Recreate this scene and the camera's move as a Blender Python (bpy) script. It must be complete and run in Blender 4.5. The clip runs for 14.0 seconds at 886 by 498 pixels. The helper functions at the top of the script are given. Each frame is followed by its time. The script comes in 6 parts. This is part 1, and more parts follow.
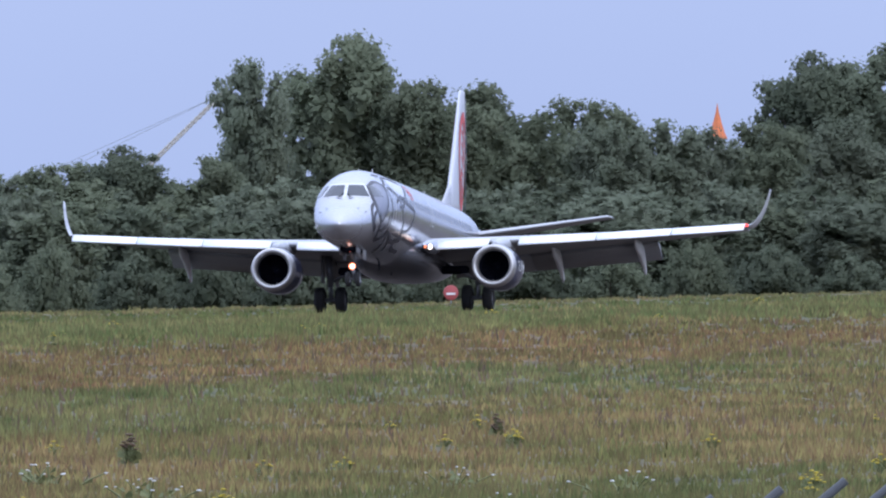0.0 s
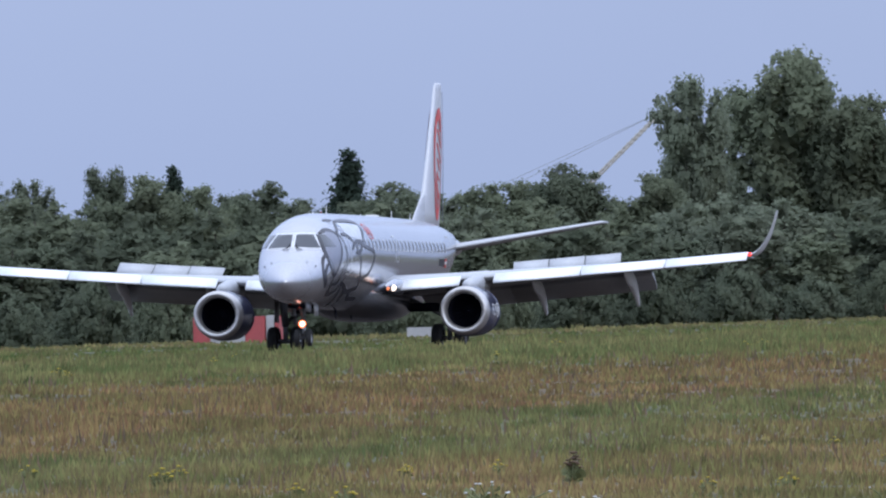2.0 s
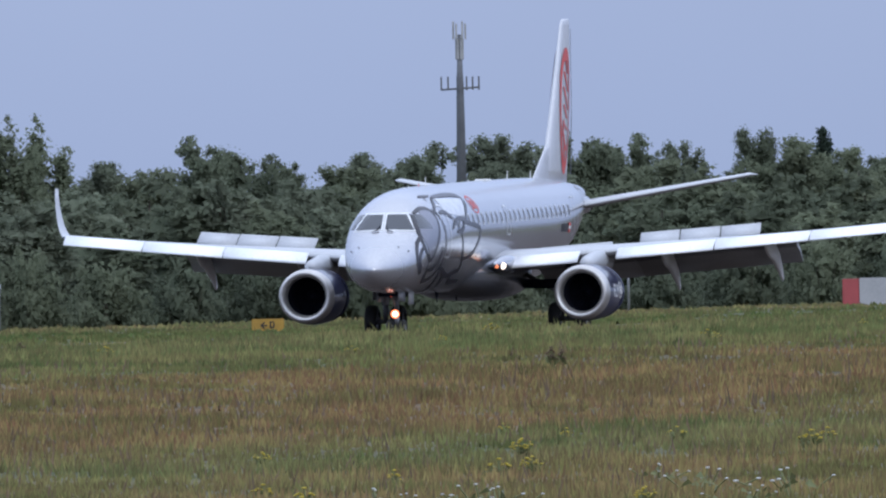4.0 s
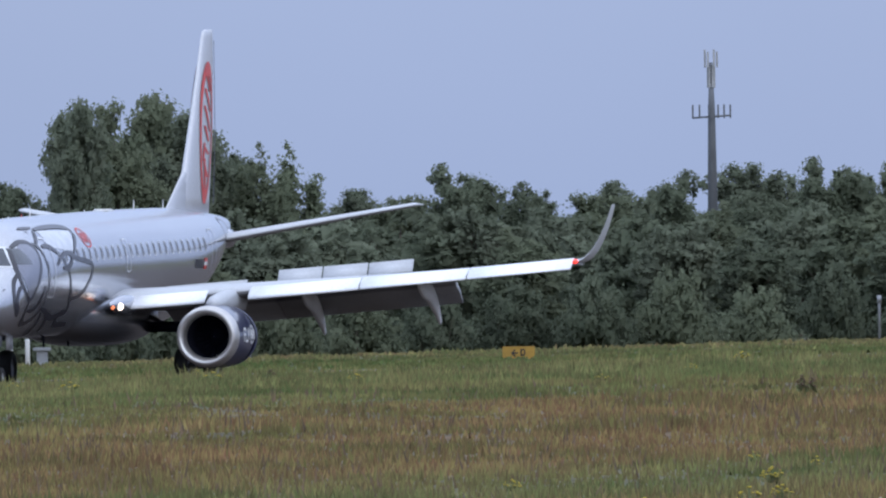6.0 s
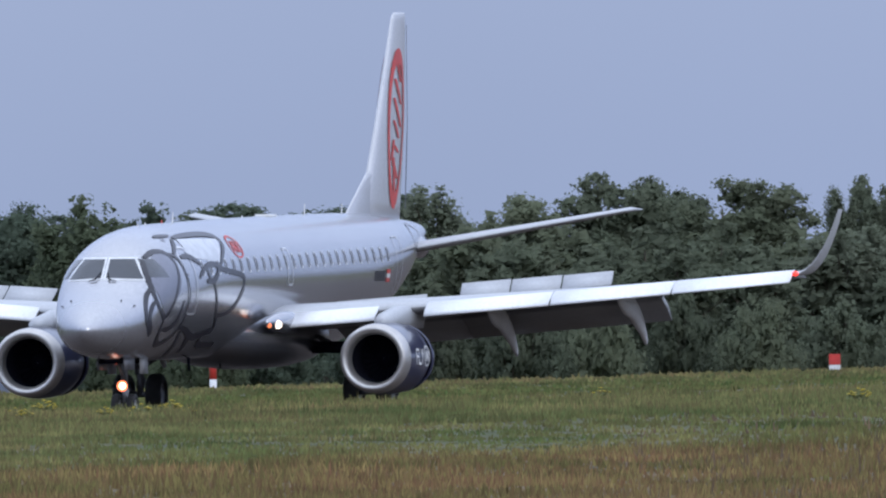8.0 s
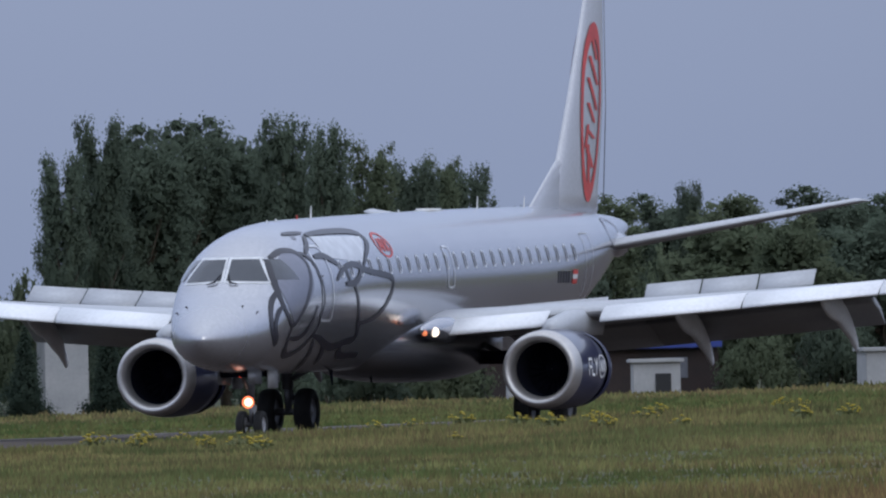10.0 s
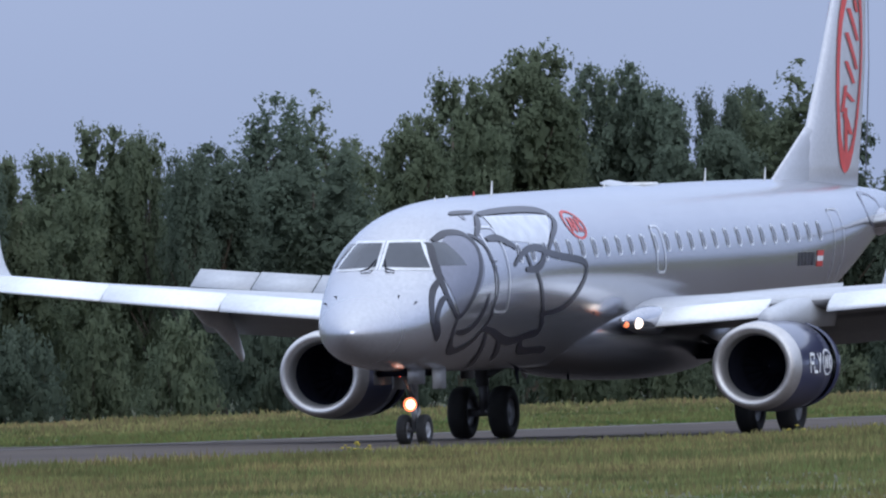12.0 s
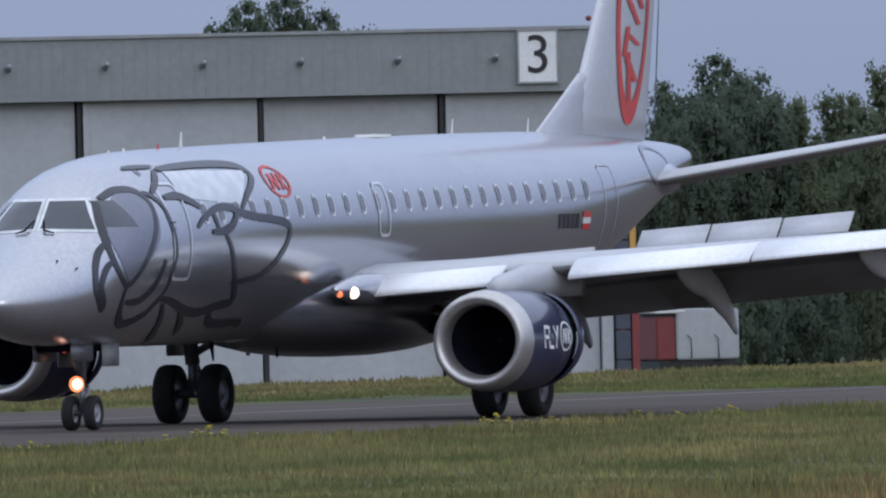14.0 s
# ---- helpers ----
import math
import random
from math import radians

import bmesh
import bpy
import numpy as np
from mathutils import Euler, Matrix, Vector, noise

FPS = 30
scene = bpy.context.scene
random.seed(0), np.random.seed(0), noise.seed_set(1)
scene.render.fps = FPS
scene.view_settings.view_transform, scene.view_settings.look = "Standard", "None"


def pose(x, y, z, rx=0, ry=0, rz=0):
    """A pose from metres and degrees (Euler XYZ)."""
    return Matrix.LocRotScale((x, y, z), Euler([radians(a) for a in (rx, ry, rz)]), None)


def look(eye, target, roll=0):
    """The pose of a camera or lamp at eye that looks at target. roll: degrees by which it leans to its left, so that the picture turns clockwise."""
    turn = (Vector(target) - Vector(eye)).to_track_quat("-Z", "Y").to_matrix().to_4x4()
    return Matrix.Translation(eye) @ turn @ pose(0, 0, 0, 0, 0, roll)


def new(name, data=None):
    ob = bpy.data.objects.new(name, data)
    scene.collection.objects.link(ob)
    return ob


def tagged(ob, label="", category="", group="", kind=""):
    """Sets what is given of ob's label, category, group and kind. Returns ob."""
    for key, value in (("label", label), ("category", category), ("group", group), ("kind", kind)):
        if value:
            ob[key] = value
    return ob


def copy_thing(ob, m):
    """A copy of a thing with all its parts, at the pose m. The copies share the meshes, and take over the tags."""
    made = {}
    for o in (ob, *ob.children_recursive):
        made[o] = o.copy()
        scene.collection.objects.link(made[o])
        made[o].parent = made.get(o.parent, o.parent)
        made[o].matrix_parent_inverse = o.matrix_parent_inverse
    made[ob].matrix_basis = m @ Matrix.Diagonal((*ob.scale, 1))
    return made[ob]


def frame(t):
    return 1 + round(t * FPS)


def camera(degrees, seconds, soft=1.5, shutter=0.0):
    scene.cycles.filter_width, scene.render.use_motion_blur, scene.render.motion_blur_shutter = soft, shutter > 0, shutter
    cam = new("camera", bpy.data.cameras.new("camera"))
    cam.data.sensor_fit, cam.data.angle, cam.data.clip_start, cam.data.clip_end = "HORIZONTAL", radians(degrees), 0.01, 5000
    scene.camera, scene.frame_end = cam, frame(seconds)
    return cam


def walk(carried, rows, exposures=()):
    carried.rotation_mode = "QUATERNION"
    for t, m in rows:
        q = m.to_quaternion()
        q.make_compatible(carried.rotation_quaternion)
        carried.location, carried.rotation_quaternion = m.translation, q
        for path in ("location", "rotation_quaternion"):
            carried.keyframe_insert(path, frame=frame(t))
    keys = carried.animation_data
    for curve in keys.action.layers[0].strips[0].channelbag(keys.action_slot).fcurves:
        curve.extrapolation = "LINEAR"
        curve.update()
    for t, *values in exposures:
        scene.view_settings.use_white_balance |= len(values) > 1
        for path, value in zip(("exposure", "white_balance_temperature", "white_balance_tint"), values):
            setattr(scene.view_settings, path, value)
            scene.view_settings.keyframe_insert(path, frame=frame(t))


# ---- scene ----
# The camera stands at the origin, EYE metres above the runway level; the runway runs along x.
EYE = 3.311
cam = camera(1.9378, 14.0, soft=2.2)
CAMERA_ROWS = [  # seconds, bearing from +y towards +x, tilt, roll in degrees
    (0.0, 81.4835, -0.0235, -0.50), (0.5, 81.2988, -0.0985, -0.68), (1.0, 81.1750, -0.0570, -1.159),
    (1.5, 80.9425, -0.0037, -1.079), (2.0, 80.5177, 0.0273, -1.130), (2.5, 79.9834, 0.0000, -0.779),
    (2.7, 79.7900, -0.0089, -0.80), (3.4, 79.36, -0.022, -0.88), (4.1, 79.06, -0.033, -0.98), (4.8, 78.8745, -0.0377, -1.05),
    (5.0, 78.8298, -0.0209, -0.866), (5.5, 78.7166, 0.0103, -0.853), (6.0, 78.5476, 0.0371, -0.779),
    (6.5, 78.3765, 0.0664, -0.862), (7.0, 77.9414, 0.0600, -0.70), (7.2, 77.4782, 0.0501, -0.778),
    (7.6, 76.95, 0.058, -0.78), (8.4, 76.32, 0.079, -0.77), (9.3, 75.5107, 0.0928, -0.753), (9.5, 75.1662, 0.0935, -0.75),
    (10.0, 74.5181, 0.0811, -1.209), (10.5, 74.0009, 0.0545, -1.211), (11.0, 73.5725, 0.0157, -1.393),
    (11.5, 72.6221, 0.0239, -1.502), (12.0, 71.9340, 0.0561, -1.15), (12.5, 71.4436, 0.0471, -1.5),
    (13.0, 71.0232, 0.0130, -1.3), (13.5, 70.7314, -0.0169, -1.55), (14.0, 70.2025, -0.0368, -1.289)]


def towards(bearing, tilt, d):
    b, e = radians(bearing), radians(tilt)
    return Vector((d * math.sin(b) * math.cos(e), d * math.cos(b) * math.cos(e), EYE + d * math.sin(e)))


walk(cam, [(t, look((0, 0, EYE), towards(b, e, 1000), r)) for t, b, e, r in CAMERA_ROWS],
     exposures=[(0.0, 0.26, 5950, 12), (1.5, 0.17, 6080, 10), (2.7, -0.08, 6150, 8), (5.0, -0.08, 6150, 8), (7.2, -0.03, 6150, 8), (9.3, -0.50, 6350, 8),
                (10.0, -0.54, 6350, 8), (11.0, -0.31, 6350, 8), (11.5, -0.20, 6250, 8), (12.0, -0.10, 6150, 8), (12.5, -0.18, 6150, 8), (13.0, -0.32, 6150, 8), (14.0, -0.40, 6350, 8)])

# ---- light: a closed layer of cloud at dusk ----
world = bpy.data.worlds.new("World")
scene.world = world
world.use_nodes = True
wn, wl = world.node_tree.nodes, world.node_tree.links
wn.clear()
w_out = wn.new("ShaderNodeOutputWorld")
w_bg = wn.new("ShaderNodeBackground")
w_sky = wn.new("ShaderNodeTexSky")
w_sky.sky_type = "NISHITA"
w_sky.sun_disc = False
w_sky.sun_elevation, w_sky.sun_rotation = radians(28), radians(200)
w_bg.inputs["Strength"].default_value = 0.02
w_cloud = wn.new("ShaderNodeBackground")
w_cloud.inputs["Strength"].default_value = 1.0
w_co = wn.new("ShaderNodeTexCoord")
w_sep = wn.new("ShaderNodeSeparateXYZ")
w_rise = wn.new("ShaderNodeValToRGB")  # a cloud layer is brighter overhead than at the horizon
w_rise.color_ramp.elements[0].position, w_rise.color_ramp.elements[0].color = 0.0, (0.315, 0.385, 0.61, 1)
w_rise.color_ramp.elements[1].position, w_rise.color_ramp.elements[1].color = 1.0, (1.56, 1.67, 1.96, 1)
k = w_rise.color_ramp.elements.new(0.12)
k.color = (0.56, 0.65, 0.96, 1)
k = w_rise.color_ramp.elements.new(0.45)
k.color = (1.05, 1.17, 1.53, 1)
w_noise = wn.new("ShaderNodeTexNoise")
w_noise.inputs["Scale"].default_value = 14.0
w_noise.inputs["Detail"].default_value = 5.0
w_map = wn.new("ShaderNodeMapRange")
w_map.inputs[3].default_value, w_map.inputs[4].default_value = 0.86, 1.14
w_mul = wn.new("ShaderNodeMix")
w_mul.data_type, w_mul.blend_type = "RGBA", "MULTIPLY"
w_mul.inputs[0].default_value = 1.0
w_add = wn.new("ShaderNodeAddShader")
wl.new(w_co.outputs["Generated"], w_sep.inputs[0])
wl.new(w_sep.outputs["Z"], w_rise.inputs["Fac"])
wl.new(w_co.outputs["Generated"], w_noise.inputs["Vector"])
wl.new(w_noise.outputs["Fac"], w_map.inputs[0])
wl.new(w_rise.outputs["Color"], w_mul.inputs[6])
wl.new(w_map.outputs[0], w_mul.inputs[7])
wl.new(w_mul.outputs[2], w_cloud.inputs["Color"])
wl.new(w_sky.outputs[0], w_bg.inputs["Color"])
wl.new(w_bg.outputs[0], w_add.inputs[0])
wl.new(w_cloud.outputs[0], w_add.inputs[1])
wl.new(w_add.outputs[0], w_out.inputs["Surface"])
sun = new("sun", bpy.data.lights.new("sun", "SUN"))
sun.data.energy, sun.data.angle, sun.data.color = 0.5, radians(20), (1.0, 0.96, 0.9)
sun.matrix_world = look((-300, -500, 380), (600, 160, 0))

# ---- materials ----


def material(name, colour, rough=0.6, metal=0.0, second=None, scale=3.0, fine=40.0, bump=0.0, coat=0.0, island=0.0, obj=0.0, spec=0.5):
    """A principled material: base colour with a coarse patch mix to `second`, fine grain and relief."""
    m = bpy.data.materials.new(name)
    m.use_nodes = True
    nt = m.node_tree
    n, l = nt.nodes, nt.links
    b = n["Principled BSDF"]
    b.inputs["Roughness"].default_value, b.inputs["Metallic"].default_value = rough, metal
    b.inputs["Coat Weight"].default_value = coat
    b.inputs["Specular IOR Level"].default_value = spec
    tc = n.new("ShaderNodeTexCoord")
    n1, n2 = n.new("ShaderNodeTexNoise"), n.new("ShaderNodeTexNoise")
    n1.inputs["Scale"].default_value, n2.inputs["Scale"].default_value = scale, fine
    n1.inputs["Detail"].default_value = 4
    l.new(tc.outputs["Object"], n1.inputs["Vector"])
    l.new(tc.outputs["Object"], n2.inputs["Vector"])
    mix = n.new("ShaderNodeMix")
    mix.data_type = "RGBA"
    mix.inputs[6].default_value = (*colour, 1)
    mix.inputs[7].default_value = (*(second or [c * 0.8 for c in colour]), 1)
    mr = n.new("ShaderNodeMapRange")
    mr.inputs[1].default_value, mr.inputs[2].default_value = 0.35, 0.65
    l.new(n1.outputs["Fac"], mr.inputs[0])
    l.new(mr.outputs[0], mix.inputs[0])
    hsv = n.new("ShaderNodeHueSaturation")
    l.new(mix.outputs[2], hsv.inputs["Color"])
    val = n.new("ShaderNodeMapRange")
    val.inputs[3].default_value, val.inputs[4].default_value = 0.86, 1.14
    l.new(n2.outputs["Fac"], val.inputs[0])
    last = val.outputs[0]
    for amount, node, socket in ((island, "ShaderNodeNewGeometry", "Random Per Island"), (obj, "ShaderNodeObjectInfo", "Random")):
        if amount:
            g = n.new(node)
            r = n.new("ShaderNodeMapRange")
            r.inputs[3].default_value, r.inputs[4].default_value = 1 - amount, 1 + amount
            l.new(g.outputs[socket], r.inputs[0])
            mul = n.new("ShaderNodeMath")
            mul.operation = "MULTIPLY"
            l.new(last, mul.inputs[0])
            l.new(r.outputs[0], mul.inputs[1])
            last = mul.outputs[0]
    l.new(last, hsv.inputs["Value"])
    l.new(hsv.outputs["Color"], b.inputs["Base Color"])
    if bump:
        bp = n.new("ShaderNodeBump")
        bp.inputs["Strength"].default_value, bp.inputs["Distance"].default_value = bump, 0.02
        l.new(n2.outputs["Fac"], bp.inputs["Height"])
        l.new(bp.outputs["Normal"], b.inputs["Normal"])
    return m


def lamp_material(name, colour, strength):
    m = bpy.data.materials.new(name)
    m.use_nodes = True
    b = m.node_tree.nodes["Principled BSDF"]
    b.inputs["Base Color"].default_value = (*colour, 1)
    b.inputs["Emission Color"].default_value = (*colour, 1)
    b.inputs["Emission Strength"].default_value = strength
    return m


def field_material(name, blade):
    """Meadow colours in strips along the runway (object y), broken up by noise. blade: also vary piece by piece."""
    m = bpy.data.materials.new(name)
    m.use_nodes = True
    n, l = m.node_tree.nodes, m.node_tree.links
    b = n["Principled BSDF"]
    b.inputs["Roughness"].default_value = 0.85
    b.inputs["Specular IOR Level"].default_value = 0.2
    tc = n.new("ShaderNodeTexCoord")
    sep = n.new("ShaderNodeSeparateXYZ")
    l.new(tc.outputs["Object"], sep.inputs[0])
    mp = n.new("ShaderNodeMapping")
    mp.inputs["Scale"].default_value = (0.022, 0.07, 0.0)
    l.new(tc.outputs["Object"], mp.inputs["Vector"])
    nz = n.new("ShaderNodeTexNoise")
    nz.inputs["Scale"].default_value, nz.inputs["Detail"].default_value = 1.0, 5.0
    l.new(mp.outputs[0], nz.inputs["Vector"])
    sh = n.new("ShaderNodeMapRange")
    sh.inputs[3].default_value, sh.inputs[4].default_value = -11.0, 11.0
    l.new(nz.outputs["Fac"], sh.inputs[0])
    add = n.new("ShaderNodeMath")
    l.new(sep.outputs["Y"], add.inputs[0])
    l.new(sh.outputs[0], add.inputs[1])
    ext = n.new("ShaderNodeMapRange")  # the green verge is broader at the near end of the field
    ext.inputs[1].default_value, ext.inputs[2].default_value = 360.0, 620.0
    ext.inputs[3].default_value, ext.inputs[4].default_value = 10.0, 0.0
    l.new(sep.outputs["X"], ext.inputs[0])
    add2 = n.new("ShaderNodeMath")
    l.new(add.outputs[0], add2.inputs[0])
    l.new(ext.outputs[0], add2.inputs[1])
    pos = n.new("ShaderNodeMapRange")
    pos.inputs[1].default_value, pos.inputs[2].default_value = 40.0, 240.0
    l.new(add2.outputs[0], pos.inputs[0])
    ramp = n.new("ShaderNodeValToRGB")
    e = ramp.color_ramp.elements
    strips = [(40, (0.096, 0.098, 0.038)), (58, (0.106, 0.100, 0.040)), (64, (0.150, 0.118, 0.052)), (75, (0.152, 0.116, 0.051)), (80, (0.118, 0.116, 0.048)), (84, (0.122, 0.114, 0.047)),
              (89, (0.150, 0.103, 0.048)), (101, (0.146, 0.103, 0.047)), (108, (0.118, 0.116, 0.045)), (114, (0.118, 0.119, 0.048)),
              (124, (0.130, 0.120, 0.051)), (132, (0.118, 0.108, 0.044)), (178, (0.092, 0.104, 0.036)), (186, (0.100, 0.102, 0.040)), (194, (0.138, 0.120, 0.055)), (204, (0.130, 0.112, 0.050)), (230, (0.065, 0.072, 0.025))]
    e[0].position, e[1].position = 0.0, 1.0
    e[0].color, e[1].color = (*strips[0][1], 1), (*strips[-1][1], 1)
    for y, c in strips[1:-1]:
        k = e.new((y - 40) / 200)
        k.color = (*c, 1)
    l.new(pos.outputs[0], ramp.inputs["Fac"])
    hsv = n.new("ShaderNodeHueSaturation")
    mp2 = n.new("ShaderNodeMapping")  # drifts of straw and of lusher grass
    mp2.inputs["Scale"].default_value = (0.09, 0.3, 0.0)
    l.new(tc.outputs["Object"], mp2.inputs["Vector"])
    nz2 = n.new("ShaderNodeTexNoise")
    nz2.inputs["Scale"].default_value, nz2.inputs["Detail"].default_value = 1.0, 4.0
    l.new(mp2.outputs[0], nz2.inputs["Vector"])
    tint = n.new("ShaderNodeValToRGB")
    te = tint.color_ramp.elements
    te[0].position, te[0].color = 0.37, (0.64, 0.78, 0.60, 1)
    te[1].position, te[1].color = 0.63, (1.28, 1.14, 1.10, 1)
    l.new(nz2.outputs["Fac"], tint.inputs["Fac"])
    patchy = n.new("ShaderNodeMix")
    patchy.data_type, patchy.blend_type = "RGBA", "MULTIPLY"
    patchy.inputs[0].default_value = 1.0
    l.new(ramp.outputs["Color"], patchy.inputs[6])
    l.new(tint.outputs["Color"], patchy.inputs[7])
    l.new(patchy.outputs[2], hsv.inputs["Color"])
    n2 = n.new("ShaderNodeTexNoise")
    n2.inputs["Scale"].default_value, n2.inputs["Detail"].default_value = 0.42, 5.0
    l.new(tc.outputs["Object"], n2.inputs["Vector"])
    v = n.new("ShaderNodeMapRange")
    v.inputs[1].default_value, v.inputs[2].default_value = 0.3, 0.7
    v.inputs[3].default_value, v.inputs[4].default_value = (0.64, 1.36) if blade else (0.40, 0.92)  # the ground sheet is darker than the blades
    l.new(n2.outputs["Fac"], v.inputs[0])
    last = v.outputs[0]
    if blade:
        g = n.new("ShaderNodeNewGeometry")
        r = n.new("ShaderNodeMapRange")
        r.inputs[3].default_value, r.inputs[4].default_value = 0.8, 1.22
        l.new(g.outputs["Random Per Island"], r.inputs[0])
        mul = n.new("ShaderNodeMath")
        mul.operation = "MULTIPLY"
        l.new(last, mul.inputs[0])
        l.new(r.outputs[0], mul.inputs[1])
        last = mul.outputs[0]
        h = n.new("ShaderNodeMapRange")
        h.inputs[3].default_value, h.inputs[4].default_value = 0.475, 0.53
        l.new(g.outputs["Random Per Island"], h.inputs[0])
        l.new(h.outputs[0], hsv.inputs["Hue"])
    l.new(last, hsv.inputs["Value"])
    l.new(hsv.outputs["Color"], b.inputs["Base Color"])
    return m


M_SILVER = material("silver paint", (0.49, 0.495, 0.525), 0.15, 0.9, (0.465, 0.47, 0.505), 0.5, 14)
M_FIN = material("silver fin paint", (0.56, 0.56, 0.58), 0.34, 0.35, (0.53, 0.53, 0.55), 0.5, 14)
nt = M_SILVER.node_tree
tc = next(q for q in nt.nodes if q.type == "TEX_COORD")
sep = nt.nodes.new("ShaderNodeSeparateXYZ")
nt.links.new(tc.outputs["Object"], sep.inputs[0])
for socket, at_nose, aft in (("Roughness", 0.29, 0.18), ("Metallic", 0.76, 0.82)):
    mr = nt.nodes.new("ShaderNodeMapRange")
    mr.inputs[1].default_value, mr.inputs[2].default_value, mr.inputs[3].default_value, mr.inputs[4].default_value = -17.0, -13.2, at_nose, aft
    nt.links.new(sep.outputs["X"], mr.inputs[0])
    nt.links.new(mr.outputs[0], nt.nodes["Principled BSDF"].inputs[socket])
# belly fairing: darker and bluer than the fuselage silver
M_BELLY = material("blue-grey metallic belly", (0.30, 0.305, 0.335), 0.25, 0.75, (0.27, 0.275, 0.30), 0.6, 10)
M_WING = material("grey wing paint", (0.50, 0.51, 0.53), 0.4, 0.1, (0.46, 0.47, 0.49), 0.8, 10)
# darker copy of the wing grey: shade on undersides put into the colour
M_UNDER = material("wing grey with underside shade", (0.28, 0.28, 0.285), 0.5, 0.0, (0.24, 0.24, 0.245), 0.8, 9)
M_SLAT = material("polished slat metal", (0.90, 0.90, 0.91), 0.36, 0.12, (0.84, 0.85, 0.86), 0.8, 12)
M_LIP = material("brushed intake metal", (0.62, 0.60, 0.58), 0.42, 0.8, (0.52, 0.5, 0.48), 2, 20)
M_NAVY = material("dark blue cowl paint", (0.035, 0.04, 0.085), 0.28, 0.0, (0.045, 0.05, 0.1), 1, 10, coat=0.6)
# near-black: shade of cavities put into the colour; also plain black fittings
M_DARK = material("black fittings and cavity shade", (0.011, 0.012, 0.020), 0.9, spec=0.05)
M_GLASS = material("tinted window glass", (0.045, 0.052, 0.068), 0.05, 0.12, (0.038, 0.045, 0.058), 1, 5, coat=0.6)
M_PANE = material("cabin window", (0.17, 0.175, 0.20), 0.25)
M_RUBBER = material("tyre rubber", (0.014, 0.014, 0.015), 0.8, 0, (0.022, 0.021, 0.02), 4, 30)
M_STEEL = material("gear steel", (0.22, 0.22, 0.23), 0.45, 0.5)
M_RIM = material("wheel rim", (0.45, 0.45, 0.46), 0.4, 0.5)
M_WHITE = material("white paint", (0.78, 0.78, 0.77), 0.5, 0, (0.7, 0.7, 0.69), 1, 10)
M_RED = material("red paint", (0.62, 0.055, 0.045), 0.4)
M_INK = material("dark grey livery paint", (0.026, 0.026, 0.038), 0.4, 0.0, coat=0.2)
M_INKFILL = material("mid grey livery paint", (0.17, 0.175, 0.22), 0.3, 0.45, (0.22, 0.225, 0.27), 0.6, 8, coat=0.3)
M_PALE = material("pale livery paint", (0.74, 0.75, 0.77), 0.3, 0.4, coat=0.3)
M_LAMP = lamp_material("landing lamp", (1.0, 0.82, 0.68), 2.8)
# amber glow of the small lamps, and of the halo ring added on the nose gear
M_LAMP2 = lamp_material("amber lamp and halo glow", (1.0, 0.26, 0.10), 1.1)
M_BEACON = lamp_material("red-orange beacon", (1.0, 0.10, 0.06), 1.9)
M_NAV = lamp_material("red position lamp", (1.0, 0.04, 0.03), 2.5)
M_ASPHALT = material("runway asphalt", (0.082, 0.064, 0.052), 0.95, 0, (0.062, 0.049, 0.041), 0.12, 6, bump=0.3, spec=0.2)
M_LINE = material("worn white line paint", (0.17, 0.155, 0.145), 0.8, 0, (0.10, 0.09, 0.085), 0.5, 6)
M_GROUND = field_material("meadow soil", False)
M_BLADE = field_material("meadow grass", True)
M_BARK = material("bark", (0.11, 0.085, 0.06), 0.9, 0, (0.06, 0.05, 0.04), 2, 18, bump=0.5)


def part(name, bm, mat, parent=None, label="", smooth=True):
    """One bmesh as one mesh object, under a thing or under a part."""
    me = bpy.data.meshes.new(name)
    if smooth:
        for f in bm.faces:
            f.smooth = True
    bm.to_mesh(me)
    bm.free()
    for mm in (mat if isinstance(mat, (list, tuple)) else [mat]):
        me.materials.append(mm)
    ob = new(name, me)
    ob.parent = parent
    if label:
        ob["label"] = label
    return ob


def box(bm, lo, hi, bevel=0.0, mat=0):
    made = bmesh.ops.create_cube(bm, size=1.0)["verts"]
    c = [(a + b) / 2 for a, b in zip(lo, hi)]
    s = [b - a for a, b in zip(lo, hi)]
    for v in made:
        v.co = Vector([v.co[i] * s[i] + c[i] for i in range(3)])
    if bevel:
        edges = {e for v in made for e in v.link_edges}
        bmesh.ops.bevel(bm, geom=list(edges), offset=bevel, segments=2, affect="EDGES")
    return bm


def tube(bm, points, radii, sides=8, cap=True):
    """A tapered tube along points."""
    rings = []
    for i, (p, r) in enumerate(zip(points, radii)):
        p = Vector(p)
        a, b = Vector(points[max(i - 1, 0)]), Vector(points[min(i + 1, len(points) - 1)])
        q = (b - a).to_track_quat("Z", "Y")
        rings.append([bm.verts.new(p + q @ Vector((r * math.cos(2 * math.pi * k / sides), r * math.sin(2 * math.pi * k / sides), 0))) for k in range(sides)])
    for r0, r1 in zip(rings, rings[1:]):
        for k in range(sides):
            bm.faces.new((r0[k], r0[(k + 1) % sides], r1[(k + 1) % sides], r1[k]))
    if cap:
        bm.faces.new(rings[0][::-1])
        bm.faces.new(rings[-1])
    return bm


